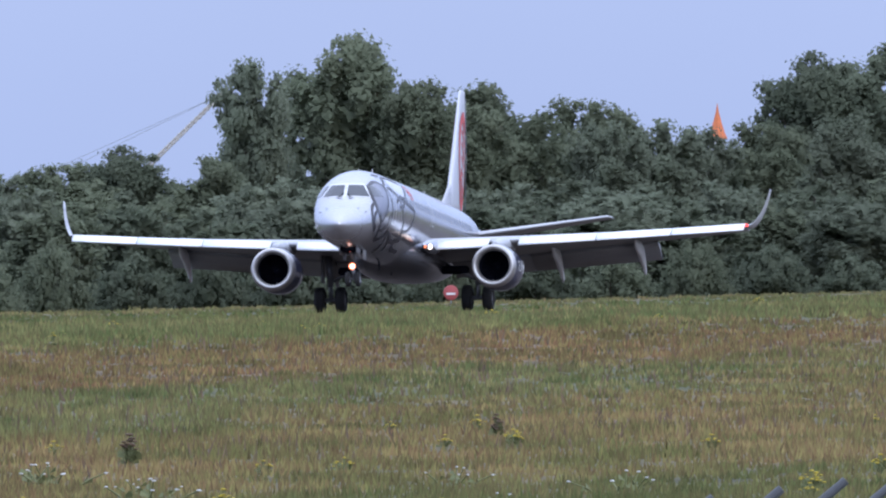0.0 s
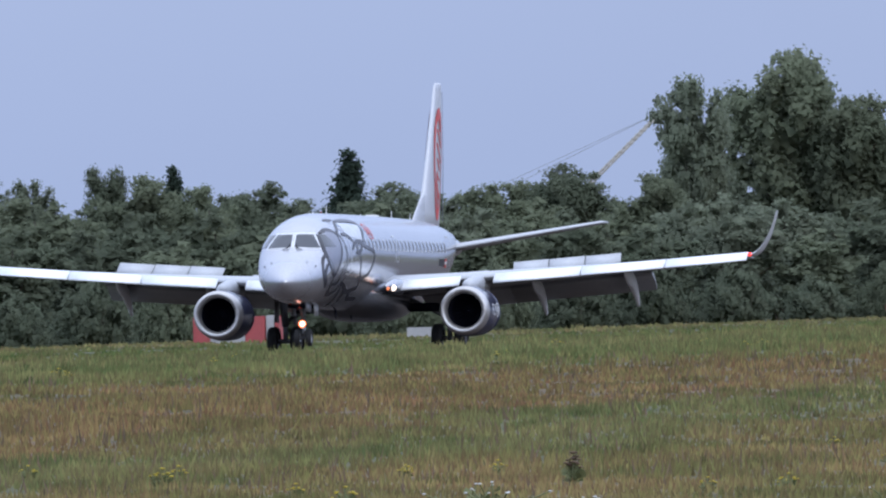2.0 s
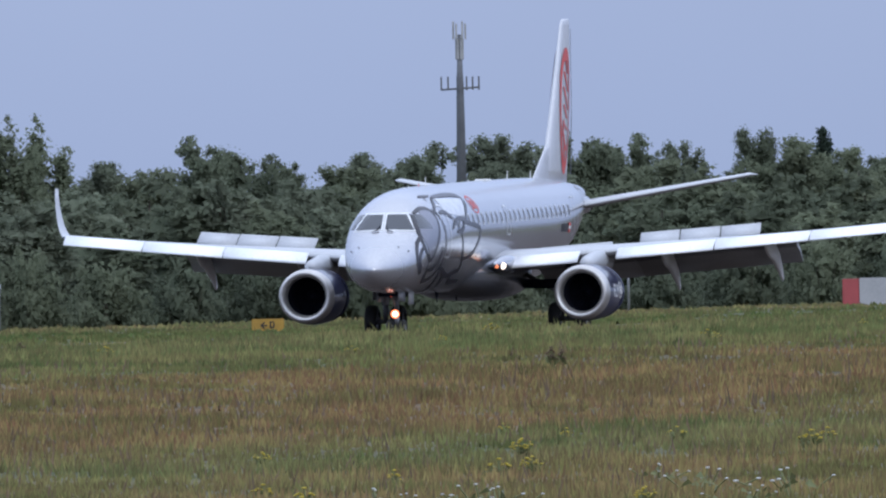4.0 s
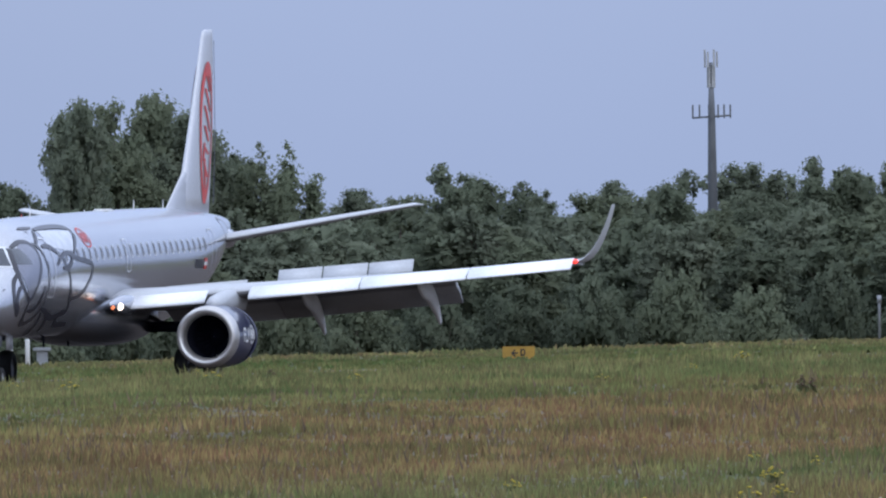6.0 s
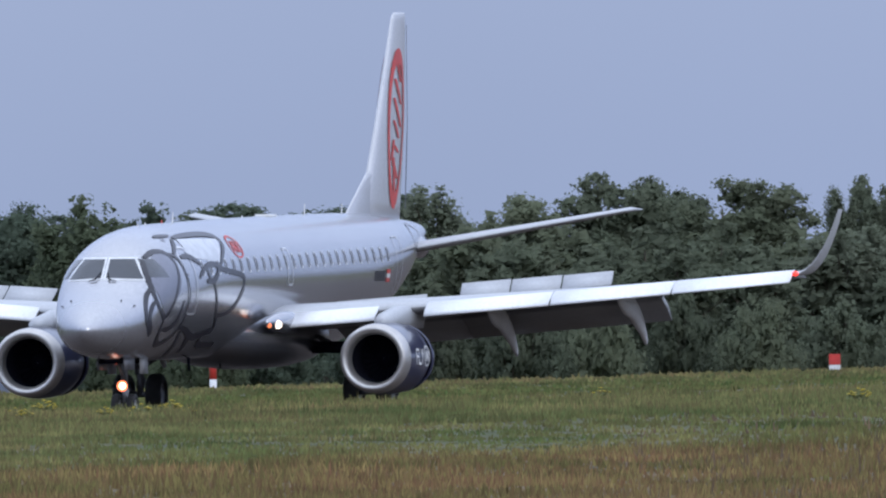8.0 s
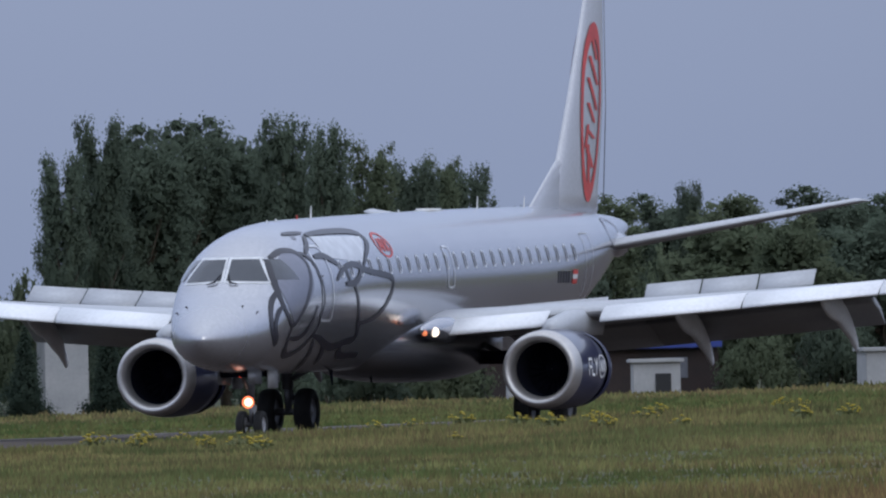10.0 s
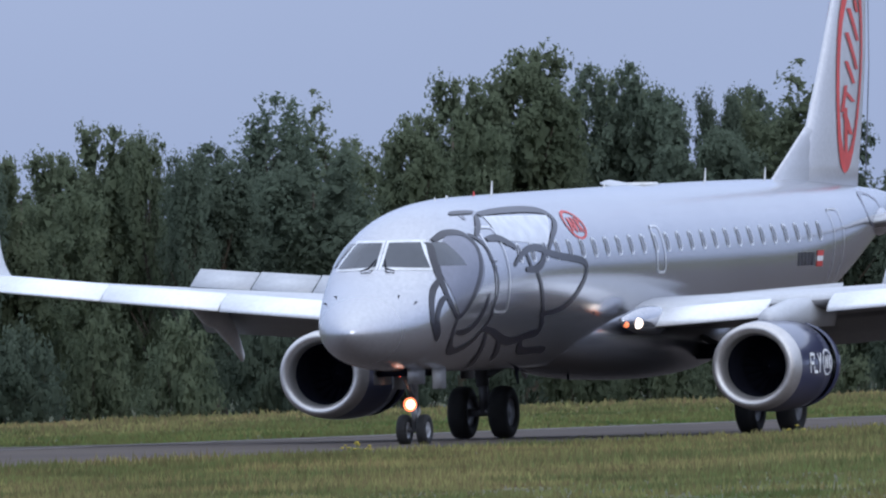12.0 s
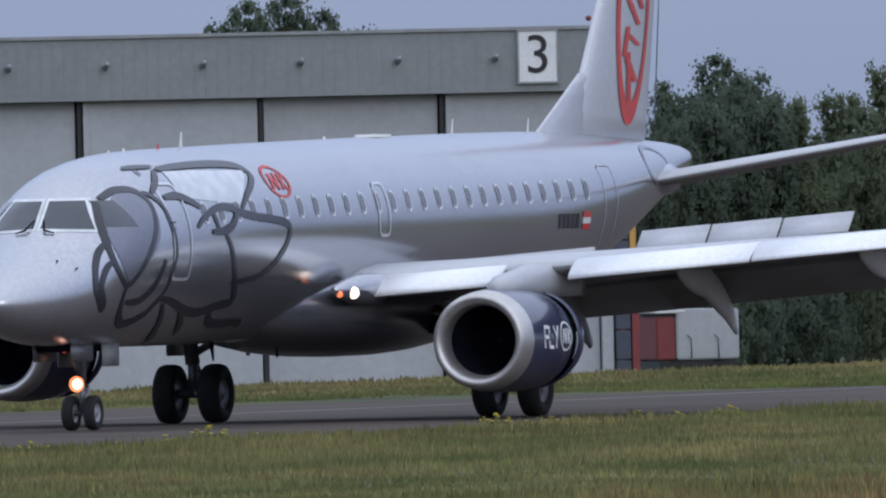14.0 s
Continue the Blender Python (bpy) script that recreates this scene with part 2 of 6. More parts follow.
def lathe(bm, profile, axis_at=(0, 0, 0), sides=40, along="x", squash=1.0):
    """Turn (along, radius) pairs round an axis parallel to x or y."""
    ax = Vector(axis_at)
    rings = []
    for a, r in profile:
        ring = []
        for k in range(sides):
            t = 2 * math.pi * k / sides
            u, v = r * math.cos(t), r * math.sin(t) * squash
            ring.append(bm.verts.new(ax + (Vector((a, u, v)) if along == "x" else Vector((u, a, v)))))
        rings.append(ring)
    for r0, r1 in zip(rings, rings[1:]):
        for k in range(sides):
            bm.faces.new((r0[k], r1[k], r1[(k + 1) % sides], r0[(k + 1) % sides]))
    return bm


def raw_mesh(name, verts, faces_per, mat, parent=None, normals=None):
    """A mesh from an array of corners, each `faces_per` of them one face; normals: one for each face, turned to its front."""
    verts = np.asarray(verts, dtype=np.float32).reshape(-1, 3)
    n = len(verts)
    if normals is not None:
        t = verts.reshape(-1, 3, 3)
        back = (np.cross(t[:, 1] - t[:, 0], t[:, 2] - t[:, 0]) * normals).sum(1) < 0
        t[back] = t[back][:, [0, 2, 1]]
        verts = t.reshape(-1, 3)
    me = bpy.data.meshes.new(name)
    me.vertices.add(n)
    me.vertices.foreach_set("co", verts.ravel())
    me.loops.add(n)
    me.loops.foreach_set("vertex_index", np.arange(n, dtype=np.int32))
    me.polygons.add(n // faces_per)
    me.polygons.foreach_set("loop_start", np.arange(0, n, faces_per, dtype=np.int32))
    me.update(calc_edges=True)
    if normals is not None:  # leaves shade as the clump that they are part of
        me.polygons.foreach_set("use_smooth", np.ones(n // faces_per, dtype=bool))
        me.normals_split_custom_set_from_vertices(np.repeat(normals, 3, axis=0))
    me.materials.append(mat)
    ob = new(name, me)
    ob.parent = parent
    return ob


# ---- ground: one sheet; level to beyond the runway, then falling a little towards the woods ----
RUNWAY_Y = 156.85


def smooth(v, lo, hi):
    t = min(max((v - lo) / (hi - lo), 0), 1)
    return t * t * (3 - 2 * t)


def ground_z(y, x=0.0):
    """Level ground, a low swell along the near verge of the runway, and a fall towards the woods."""
    swell = float(np.interp(x, (320, 360, 380, 400, 420, 440, 468, 520, 580, 615, 702, 828, 1000), (0.40, 0.53, 0.60, 0.63, 0.66, 0.75, 0.85, 0.80, 0.76, 0.76, 0.78, 0.80, 0.98))) * smooth(y, 55, 118) * (1 - smooth(y, 124, 133.5))
    return -1.6 * smooth(y, 196, 230) + swell


bm = bmesh.new()
ys = [-4000, -500, -50, 0, 40, 60, 70, 80, 90, 100, 110, 118, 124, 127, 130, 133.5, 160, 190, 196, 202, 208, 214, 220, 226, 230, 260, 320, 500, 1200, 4500]
xs = [-4000, -1000, 0, 200, 320, 360, 380, 400, 420, 440, 468, 500, 520, 580, 615, 660, 702, 770, 828, 1000, 1200, 1800, 2500, 4800]
grid = [[bm.verts.new((x, y, ground_z(y, x))) for x in xs] for y in ys]
for j in range(len(ys) - 1):
    for i in range(len(xs) - 1):
        bm.faces.new((grid[j][i], grid[j][i + 1], grid[j + 1][i + 1], grid[j + 1][i]))
tagged(part("ground", bm, M_GROUND), "rough airfield meadow in green and straw strips", "ground", kind="structure")

# the far side is widened at the near end, where a taxiway joins
bm = bmesh.new()
far_side = [(-600, 22.5), (100, 22.5), (460, 22.5), (478, 20.0), (500, 12.5), (900, 12.0), (1500, 12.0), (3000, 12.0)]
for (x0, f0), (x1, f1) in zip(far_side, far_side[1:]):
    prof = [[(RUNWAY_Y - 22.5, -0.02), (RUNWAY_Y - 22.4, 0.03), (RUNWAY_Y, 0.07), (RUNWAY_Y + f - 0.1, 0.03), (RUNWAY_Y + f, -0.02)] for f in (f0, f1)]
    for k in range(4):
        (a0, az0), (a1, az1), (b0, bz0), (b1, bz1) = prof[0][k], prof[0][k + 1], prof[1][k], prof[1][k + 1]
        bm.faces.new([bm.verts.new(v) for v in ((x0, a0, az0), (x1, b0, bz0), (x1, b1, bz1), (x0, a1, az1))])
bmesh.ops.remove_doubles(bm, verts=bm.verts, dist=0.001)
runway = tagged(part("runway", bm, M_ASPHALT, smooth=False), "grey worn asphalt runway with pale edge lines", "runway", kind="structure")
for x0, x1, yy, zz in ((-300, 2600, -21.0, 0.0325), (-300, 2600, 10.6, 0.036)):
    bm = bmesh.new()
    box(bm, (x0, RUNWAY_Y + yy - 0.2, zz - 0.01), (x1, RUNWAY_Y + yy + 0.2, zz + 0.018))
    part("edge_line", bm, M_LINE, runway, "pale painted edge line", smooth=False)


# ---- woods ----


def leaf_material(name, a, b):
    """Matt leaves that let part of the light through."""
    m = material(name, a, 0.8, 0.0, b, 0.35, 2.0, island=0.06, obj=0.14, spec=0.02)
    n, l = m.node_tree.nodes, m.node_tree.links
    p = n["Principled BSDF"]
    tr = n.new("ShaderNodeBsdfTranslucent")
    mix = n.new("ShaderNodeMixShader")
    mix.inputs[0].default_value = 0.5
    l.new(p.inputs["Base Color"].links[0].from_socket, tr.inputs["Color"])
    l.new(p.outputs[0], mix.inputs[1])
    l.new(tr.outputs[0], mix.inputs[2])
    l.new(mix.outputs[0], n["Material Output"].inputs["Surface"])
    return m


M_LEAF_DARK = leaf_material("dark broad leaves", (0.113, 0.144, 0.103), (0.128, 0.158, 0.112))
M_LEAF_MID = leaf_material("mid green leaves", (0.126, 0.155, 0.095), (0.152, 0.178, 0.109))
M_LEAF_GREY = leaf_material("grey-green willow leaves", (0.150, 0.186, 0.134), (0.125, 0.161, 0.114))
# far leaves: the haze of distance is put into these paler, greyer colours
M_HAZED_DARK = leaf_material("dark leaves with haze tint", (0.138, 0.162, 0.108), (0.162, 0.182, 0.124))
M_HAZED_MID = leaf_material("mid green leaves with haze tint", (0.164, 0.189, 0.122), (0.191, 0.212, 0.138))
M_HAZED_PALE = leaf_material("grey-green leaves with haze tint", (0.205, 0.226, 0.159), (0.177, 0.203, 0.140))
M_NEEDLE = leaf_material("dark needles", (0.056, 0.078, 0.058), (0.072, 0.096, 0.070))


def leaves(rng, centres, radii, count, size, flat=0.75):
    """Small leaf sprays thrown over the shells of clumps; corners of triangles."""
    centres, radii = np.asarray(centres, float), np.asarray(radii, float)
    w = radii ** 1.5
    pick = rng.choice(len(centres), count, p=w / w.sum())
    d = rng.normal(size=(count, 3))
    d /= np.linalg.norm(d, axis=1)[:, None]
    k = rng.random(count)
    r = radii[pick] * 1.55 * k ** 0.65  # thinning outwards, so that clumps run into one another
    p = centres[pick] + d * r[:, None] * np.array([1, 1, flat])
    out = d + 0.7 * rng.normal(size=(count, 3)) + np.array([0, 0, 0.35])
    u = np.cross(out, rng.normal(size=(count, 3)))
    u /= np.linalg.norm(u, axis=1)[:, None]
    v = np.cross(out, u)
    v /= np.linalg.norm(v, axis=1)[:, None]
    inner = rng.random(count) < 0.2  # large sprays in the heart of the crown close it
    p[inner] = p[inner].mean(0) * np.array([1, 1, 0]) + (p[inner] - p[inner].mean(0) * np.array([1, 1, 0])) * np.array([0.76, 0.76, 0.94])
    s = size * ((0.6 + 0.8 * rng.random(count)) * (1.35 - 0.8 * k) * np.where(inner, 2.0, 1.0))[:, None]
    a, b = u * s, v * s * 0.7
    crown = p - p.mean(0)
    nrm = 0.30 * d + 0.08 * out + 0.95 * crown / np.linalg.norm(crown, axis=1)[:, None] + np.array([0, 0, 0.3])
    return np.stack([p - a, p + a, p + b * 1.7], axis=1), nrm / np.linalg.norm(nrm, axis=1)[:, None]


def tree(name, kind, seed, mat, label, leaf=0.3, count=7000):
    """A tree ten metres tall: tapered trunk with limbs, and a crown of many leaf sprays."""
    rng = np.random.default_rng(seed)
    root = new(name)
    centres, radii, limbs = [], [], []
    if kind == "broad":
        lobes = [((0, 0, 7.5), 1.9)]
        for k in range(13):
            a, q, z = 2.4 * k + 0.7 * rng.random(), 0.7 + 0.9 * rng.random(), 1.9 + 5.6 * (k + rng.random()) / 13
            lobes.append(((q * math.cos(a), q * math.sin(a), z), 1.0 + 0.55 * rng.random()))
        for k in range(230):
            (cx, cy, cz), lr = lobes[rng.integers(len(lobes))]
            v = rng.normal(size=3)
            v /= np.linalg.norm(v)
            q = lr * (0.6 + 0.45 * rng.random())
            centres.append((cx + q * v[0], cy + q * v[1], max(cz + q * v[2], 1.0)))
            radii.append(0.22 + 0.30 * rng.random())
    elif kind == "poplar":
        for s in range(5):
            a, q = s * 1.256 + rng.random(), 1.5 * rng.random() ** 0.5 if s else 0.1
            top = 10 - 2.2 * rng.random() if s else 10
            bx, by = q * math.cos(a), q * math.sin(a)
            for k in range(20):
                h = k / 19
                z = 1.2 + (top - 1.5) * h
                wd = 1.0 * (1 - h) ** 0.6 + 0.27
                centres.append((bx + 0.35 * wd * rng.normal(), by + 0.35 * wd * rng.normal(), z))
                radii.append(wd * (0.6 + 0.5 * rng.random()))
    elif kind == "airy":
        for k in range(110):
            a, h = rng.random() * 6.28, rng.random()
            z = 1.6 + 7.8 * h
            reach = 3.0 * (1 - 0.55 * h)
            q = reach * rng.random() ** 0.5
            centres.append((q * math.cos(a), q * math.sin(a), z + 0.4 * rng.normal()))
            radii.append(0.25 + 0.45 * rng.random() * (1.15 - 0.5 * h))
    elif kind == "conifer":
        for k in range(60):
            h = (k + 0.5) / 60
            z, wd = 0.6 + 9.2 * h, 2.4 * (1 - h) + 0.12
            a = k * 2.4
            q = wd * (0.35 + 0.5 * rng.random())
            centres.append((q * math.cos(a), q * math.sin(a), z - 0.25 * q))
            radii.append(0.22 + 0.30 * wd)
    else:  # bush
        for k in range(90):
            a = rng.random() * 6.28
            q = 6.0 * rng.random() ** 0.6
            top = 9.0 * (1 - (q / 8.0) ** 2)
            centres.append((q * math.cos(a), q * math.sin(a), max(0.6, top * (0.25 + 0.7 * rng.random()))))
            radii.append(0.6 + 0.8 * rng.random())
    bm = bmesh.new()
    if kind != "bush":
        lean = rng.normal() * 0.2
        tall = 8.6 if kind != "conifer" else 9.7
        tube(bm, [(0, 0, -0.6), (0.05, 0, 1.5), (lean * 0.5, 0.1, tall * 0.5), (lean, 0.1, tall)], [0.30, 0.22, 0.13, 0.03], 8)
        for c in centres[:: 7 if kind != "conifer" else 6]:
            z0 = max(1.0, c[2] * 0.62)
            k = z0 / tall
            tube(bm, [(lean * k, 0.05, z0), (c[0] * 0.55, c[1] * 0.55, c[2] * 0.84), c], [0.09, 0.05, 0.015], 5, False)
    else:
        for c in centres[::7]:
            tube(bm, [(c[0] * 0.5, c[1] * 0.5, -0.6), (c[0] * 0.8, c[1] * 0.8, c[2] * 0.5), c], [0.10, 0.06, 0.02], 5, False)
    part("trunk" if kind != "bush" else "woody_base", bm, M_BARK, root)
    q, nrm = leaves(rng, centres, radii, count, leaf, 0.85)
    q[..., 2] *= 10.0 / np.percentile(q[..., 2], 99.85)
    crown = raw_mesh("crown", q, 3, mat, root, nrm)
    tagged(root, label, "bush" if kind == "bush" else "tree")
    return root


def species(dark, mid, pale, fine=1.0):
    """One tree of each kind; fine: how much smaller and more numerous the leaf sprays are."""
    return {
        "broad": [tree("tree", "broad", 11, mid, "broad leafy tree with a dense uneven crown", 0.128 / fine, int(23000 * fine)),
                  tree("tree", "broad", 12, dark, "dark broad leafy tree with a rounded crown", 0.128 / fine, int(23000 * fine)),
                  tree("tree", "broad", 13, pale, "grey-green willow tree with a loose crown", 0.128 / fine, int(23000 * fine))],
        "poplar": [tree("poplar_tree", "poplar", 21, mid, "tall poplar tree with several upright plumes", 0.11 / fine, int(17000 * fine)),
                   tree("poplar_tree", "poplar", 22, pale, "slender grey-green poplar tree", 0.11 / fine, int(17000 * fine))],
        "airy": [tree("tree", "airy", 31, dark, "dark tree with a thin airy crown", 0.108 / fine, int(15000 * fine)),
                 tree("tree", "airy", 32, mid, "tree with a thin feathery crown", 0.108 / fine, int(15000 * fine))],
        "conifer": [tree("spruce_tree", "conifer", 41, M_NEEDLE, "dark pointed spruce tree", 0.13 / fine, int(12000 * fine))],
        "belt": [tree("tree", "broad", 61, dark, "dark leafy tree in the dense belt", 0.21 / fine ** 1.5, int(6500 * fine ** 2)),
                 tree("tree", "broad", 62, mid, "green leafy tree in the dense belt", 0.21 / fine ** 1.5, int(6500 * fine ** 2)),
                 tree("tree", "broad", 63, pale, "pale green leafy tree in the dense belt", 0.21 / fine ** 1.5, int(6500 * fine ** 2))],
        "bush": [tree("bush", "bush", 51, dark, "dark dense hedgerow bush", 0.32 / fine, int(3600 * fine)),
                 tree("bush", "bush", 52, mid, "green dense hedgerow bush", 0.32 / fine, int(3600 * fine))],
    }


NEAR_WOODS = species(M_LEAF_DARK, M_LEAF_MID, M_LEAF_GREY, 1.25)
FAR_WOODS = species(M_HAZED_DARK, M_HAZED_MID, M_HAZED_PALE)  # the same kinds with distance haze put into the leaf colours
used = set()
rng = random.Random(5)


def plant(kind, bearing, top, width, y, which=None, group="woods beyond the runway"):
    """Stand a tree on the line y with its top at that angle of height; width in degrees across."""
    d = y / math.cos(radians(bearing))
    x = d * math.sin(radians(bearing))
    z = ground_z(y)
    tall = EYE + d * math.tan(radians(top)) - z
    wide = d * radians(width) * {"broad": 1.55, "belt": 1.5, "airy": 1.55, "poplar": 2.3, "conifer": 2.2}.get(kind, 1.0)
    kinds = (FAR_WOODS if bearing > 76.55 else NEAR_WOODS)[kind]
    src = kinds[which if which is not None else rng.randrange(len(kinds))]
    base = {"broad": 6.0, "belt": 6.0, "poplar": 5.0, "airy": 6.4, "conifer": 5.0, "bush": 13.5}[kind]
    m = pose(x, y, z, 0, 0, rng.random() * 360) @ Matrix.Diagonal((wide / base, wide / base, tall / 10.0, 1))
    if src.name not in used:
        used.add(src.name)
        src.matrix_basis = m
        src["group"] = group
        return src
    ob = copy_thing(src, m @ Matrix.Diagonal((1 / src.scale.x, 1 / src.scale.y, 1 / src.scale.z, 1)))
    return tagged(ob, group=group)


# skyline trees, stretch by stretch: kind, bearing, height angle, width, line, variety


def skyline(rows):
    for kind, bearing, top, width, y, which in rows:
        plant(kind, bearing, top, width * ((1.4 if bearing > 76.55 else 1.7) if kind == "broad" else 1.3), y, which)


skyline([("broad", 80.00, .170, .10, 292, 0), ("broad", 80.11, .176, .11, 294, 1), ("conifer", 80.315, .246, .093, 300, 0), ("broad", 80.42, .169, .136, 292, 1), ("broad", 80.67, .168, .13, 290, 0), ("broad", 80.79, .202, .13, 292, 1),
         ("broad", 80.95, .178, .12, 288, 0), ("broad", 81.07, .388, .115, 302, 2), ("broad", 81.26, .440, .18, 306, 0), ("broad", 81.335, .400, .13, 304, 0), ("broad", 81.42, .340, .15, 300, 0)])
skyline([("broad", 81.51, .290, .13, 298, 0), ("broad", 81.61, .332, .173, 302, 0), ("broad", 81.77, .298, .148, 300, 0), ("broad", 81.85, .246, .11, 296, 2), ("broad", 81.95, .250, .136, 294, 2), ("broad", 82.03, .234, .12, 292, 2),
         ("broad", 82.16, .242, .13, 298, 0), ("broad", 82.35, .256, .14, 294, 2), ("broad", 82.30, .392, .14, 312, 1), ("broad", 82.41, .406, .19, 314, 1), ("broad", 82.62, .38, .24, 312, 1)])
skyline([("broad", 79.06, .196, .10, 300, 1), ("broad", 79.40, .220, .11, 300, 1), ("broad", 79.49, .207, .10, 300, 1), ("airy", 79.78, .220, .09, 302, 0), ("broad", 79.84, .195, .13, 296, 0), ("conifer", 79.93, .217, .068, 305, 0),
         ("broad", 80.03, .167, .10, 294, 1), ("broad", 78.585, .216, .117, 300, 1), ("broad", 78.735, .175, .08, 300, 1), ("broad", 78.46, .150, .124, 296, 0), ("broad", 78.88, .150, .148, 294, 0), ("broad", 79.25, .145, .14, 294, 1), ("broad", 79.62, .150, .14, 294, 0)])
skyline([("airy", 77.50, .195, .09, 296, 0), ("broad", 77.57, .212, .11, 298, 1), ("broad", 77.75, .366, .10, 300, 2), ("broad", 77.82, .360, .136, 302, 0), ("broad", 77.89, .376, .15, 303, 0), ("broad", 77.99, .340, .148, 300, 2),
         ("broad", 78.07, .278, .11, 300, 1), ("poplar", 78.15, .256, .074, 296, 0), ("poplar", 78.21, .257, .08, 296, 0), ("broad", 77.24, .21, .18, 296, 0), ("broad", 77.0, .225, .16, 300, 1), ("broad", 77.1, .215, .15, 300, 1), ("poplar", 76.6, .205, .1, 300, 1), ("broad", 76.75, .18, .17, 300, 0)])
skyline([("broad", 74.73, .183, .13, 330, 1), ("broad", 74.84, .190, .12, 330, 0), ("broad", 74.99, .186, .12, 330, 1), ("airy", 75.06, .216, .062, 326, 0), ("broad", 75.20, .180, .14, 330, 0), ("broad", 75.35, .196, .148, 330, 1), ("broad", 75.48, .180, .18, 330, 1),
         ("airy", 75.66, .183, .124, 326, 0), ("broad", 75.83, .150, .18, 330, 1), ("broad", 76.05, .156, .19, 328, 0), ("broad", 76.22, .168, .24, 320, 1), ("broad", 76.45, .185, .21, 315, 1)])
skyline([("poplar", 72.71, .418, .15, 266, 0), ("broad", 72.64, .388, .13, 268, 1), ("broad", 72.80, .316, .12, 264, 1), ("broad", 73.04, .366, .12, 262, 0), ("broad", 73.15, .364, .14, 262, 0), ("broad", 73.23, .292, .08, 262, 1), ("broad", 72.98, .268, .08, 262, 0),
         ("airy", 73.34, .241, .075, 264, 1), ("airy", 73.42, .244, .08, 264, 0)])
skyline([("airy", 73.77, .385, .11, 268, 0), ("airy", 73.69, .308, .10, 268, 0), ("broad", 73.86, .358, .13, 270, 1), ("broad", 73.95, .366, .13, 270, 1), ("broad", 74.04, .370, .14, 270, 1), ("airy", 74.17, .381, .124, 266, 0), ("airy", 74.27, .358, .11, 266, 0), ("airy", 74.37, .318, .12, 266, 1),
         ("airy", 74.45, .276, .11, 266, 0), ("airy", 74.52, .284, .10, 268, 1), ("airy", 74.58, .264, .10, 268, 0), ("broad", 74.46, .225, .15, 272, 1), ("broad", 74.2, .28, .15, 274, 1)])
skyline([("broad", 71.43, .289, .12, 266, 1), ("poplar", 71.555, .392, .12, 268, 1), ("poplar", 71.665, .374, .11, 268, 0), ("airy", 71.75, .283, .12, 266, 1), ("broad", 71.87, .348, .11, 268, 0), ("broad", 71.97, .426, .12, 270, 0), ("broad", 72.12, .484, .16, 272, 0),
         ("broad", 72.23, .441, .11, 272, 1), ("broad", 72.31, .425, .10, 272, 0), ("broad", 72.38, .444, .11, 270, 1), ("airy", 72.54, .394, .10, 268, 0), ("airy", 72.60, .386, .08, 268, 1), ("broad", 72.50, .34, .12, 266, 1), ("broad", 71.65, .27, .16, 264, 1)])
skyline([("broad", 70.83, .364, .13, 266, 1), ("broad", 70.74, .308, .11, 264, 1), ("broad", 70.885, .318, .10, 264, 1), ("broad", 70.70, .262, .06, 262, 1), ("broad", 71.01, .266, .11, 264, 0), ("broad", 71.09, .280, .11, 266, 0), ("broad", 71.17, .336, .11, 268, 0), ("airy", 71.29, .322, .10, 266, 1),
         ("airy", 71.38, .282, .10, 264, 0), ("broad", 69.78, .503, .13, 292, 1), ("broad", 69.88, .516, .14, 292, 1), ("broad", 69.99, .480, .12, 290, 1)])

# the lower belt of trees and hedge that closes the view under the skyline
bearing = 69.0
while bearing < 83.6:
    if bearing > 76.3:
        top, width, y = 0.105 + 0.035 * rng.random(), 0.16 + 0.06 * rng.random(), 252 + 18 * rng.random()
    else:
        top, width, y = 0.13 + 0.06 * rng.random(), 0.18 + 0.06 * rng.random(), 276 + 20 * rng.random()
    if not 73.2 < bearing < 73.8 and not 74.55 < bearing < 75.0:
        plant("belt", bearing, top, width, y)
        if bearing > 76.4:
            plant("belt", bearing + 0.08, top - 0.02 - 0.05 * rng.random(), width, y - 7)
    plant("bush", bearing + 0.05, 0.03 + 0.05 * rng.random(), 0.2, y + 14)
    if bearing > 76.5:
        plant("bush", bearing + 0.08, -0.05 + 0.06 * rng.random(), 0.17 + 0.08 * rng.random(), 236 + 9 * rng.random())
    elif 70.7 < bearing < 73.05 or 73.95 < bearing < 74.5 or 75.05 < bearing < 76.5:
        plant("bush", bearing + 0.08, -0.09 + 0.08 * rng.random(), 0.18 + 0.08 * rng.random(), 252 + 8 * rng.random())
    bearing += 0.175
for bearing, top in ((73.60, -0.07), (73.78, -0.06), (73.50, -0.10)):
    plant("conifer", bearing, top, 0.065, 244, 0)
# far woods on the horizon, in the palest haze-tinted leaves
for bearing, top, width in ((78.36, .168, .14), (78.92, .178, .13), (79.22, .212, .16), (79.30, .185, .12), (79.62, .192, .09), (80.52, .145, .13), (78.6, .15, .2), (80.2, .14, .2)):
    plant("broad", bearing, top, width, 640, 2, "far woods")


# kinds that were planted nowhere
for kinds in (NEAR_WOODS, FAR_WOODS):
    for src in [q for rows in kinds.values() for q in rows if q.name not in used]:
        for ob in (*src.children_recursive, src):
            bpy.data.objects.remove(ob)


# ---- the airliner: own space x aft of the main wheels, y to starboard, z up ----
NOSE = -17.4
plane = tagged(new("airliner"), "silver twin-engine jet airliner with red tail mark, rolling on runway", "airliner")
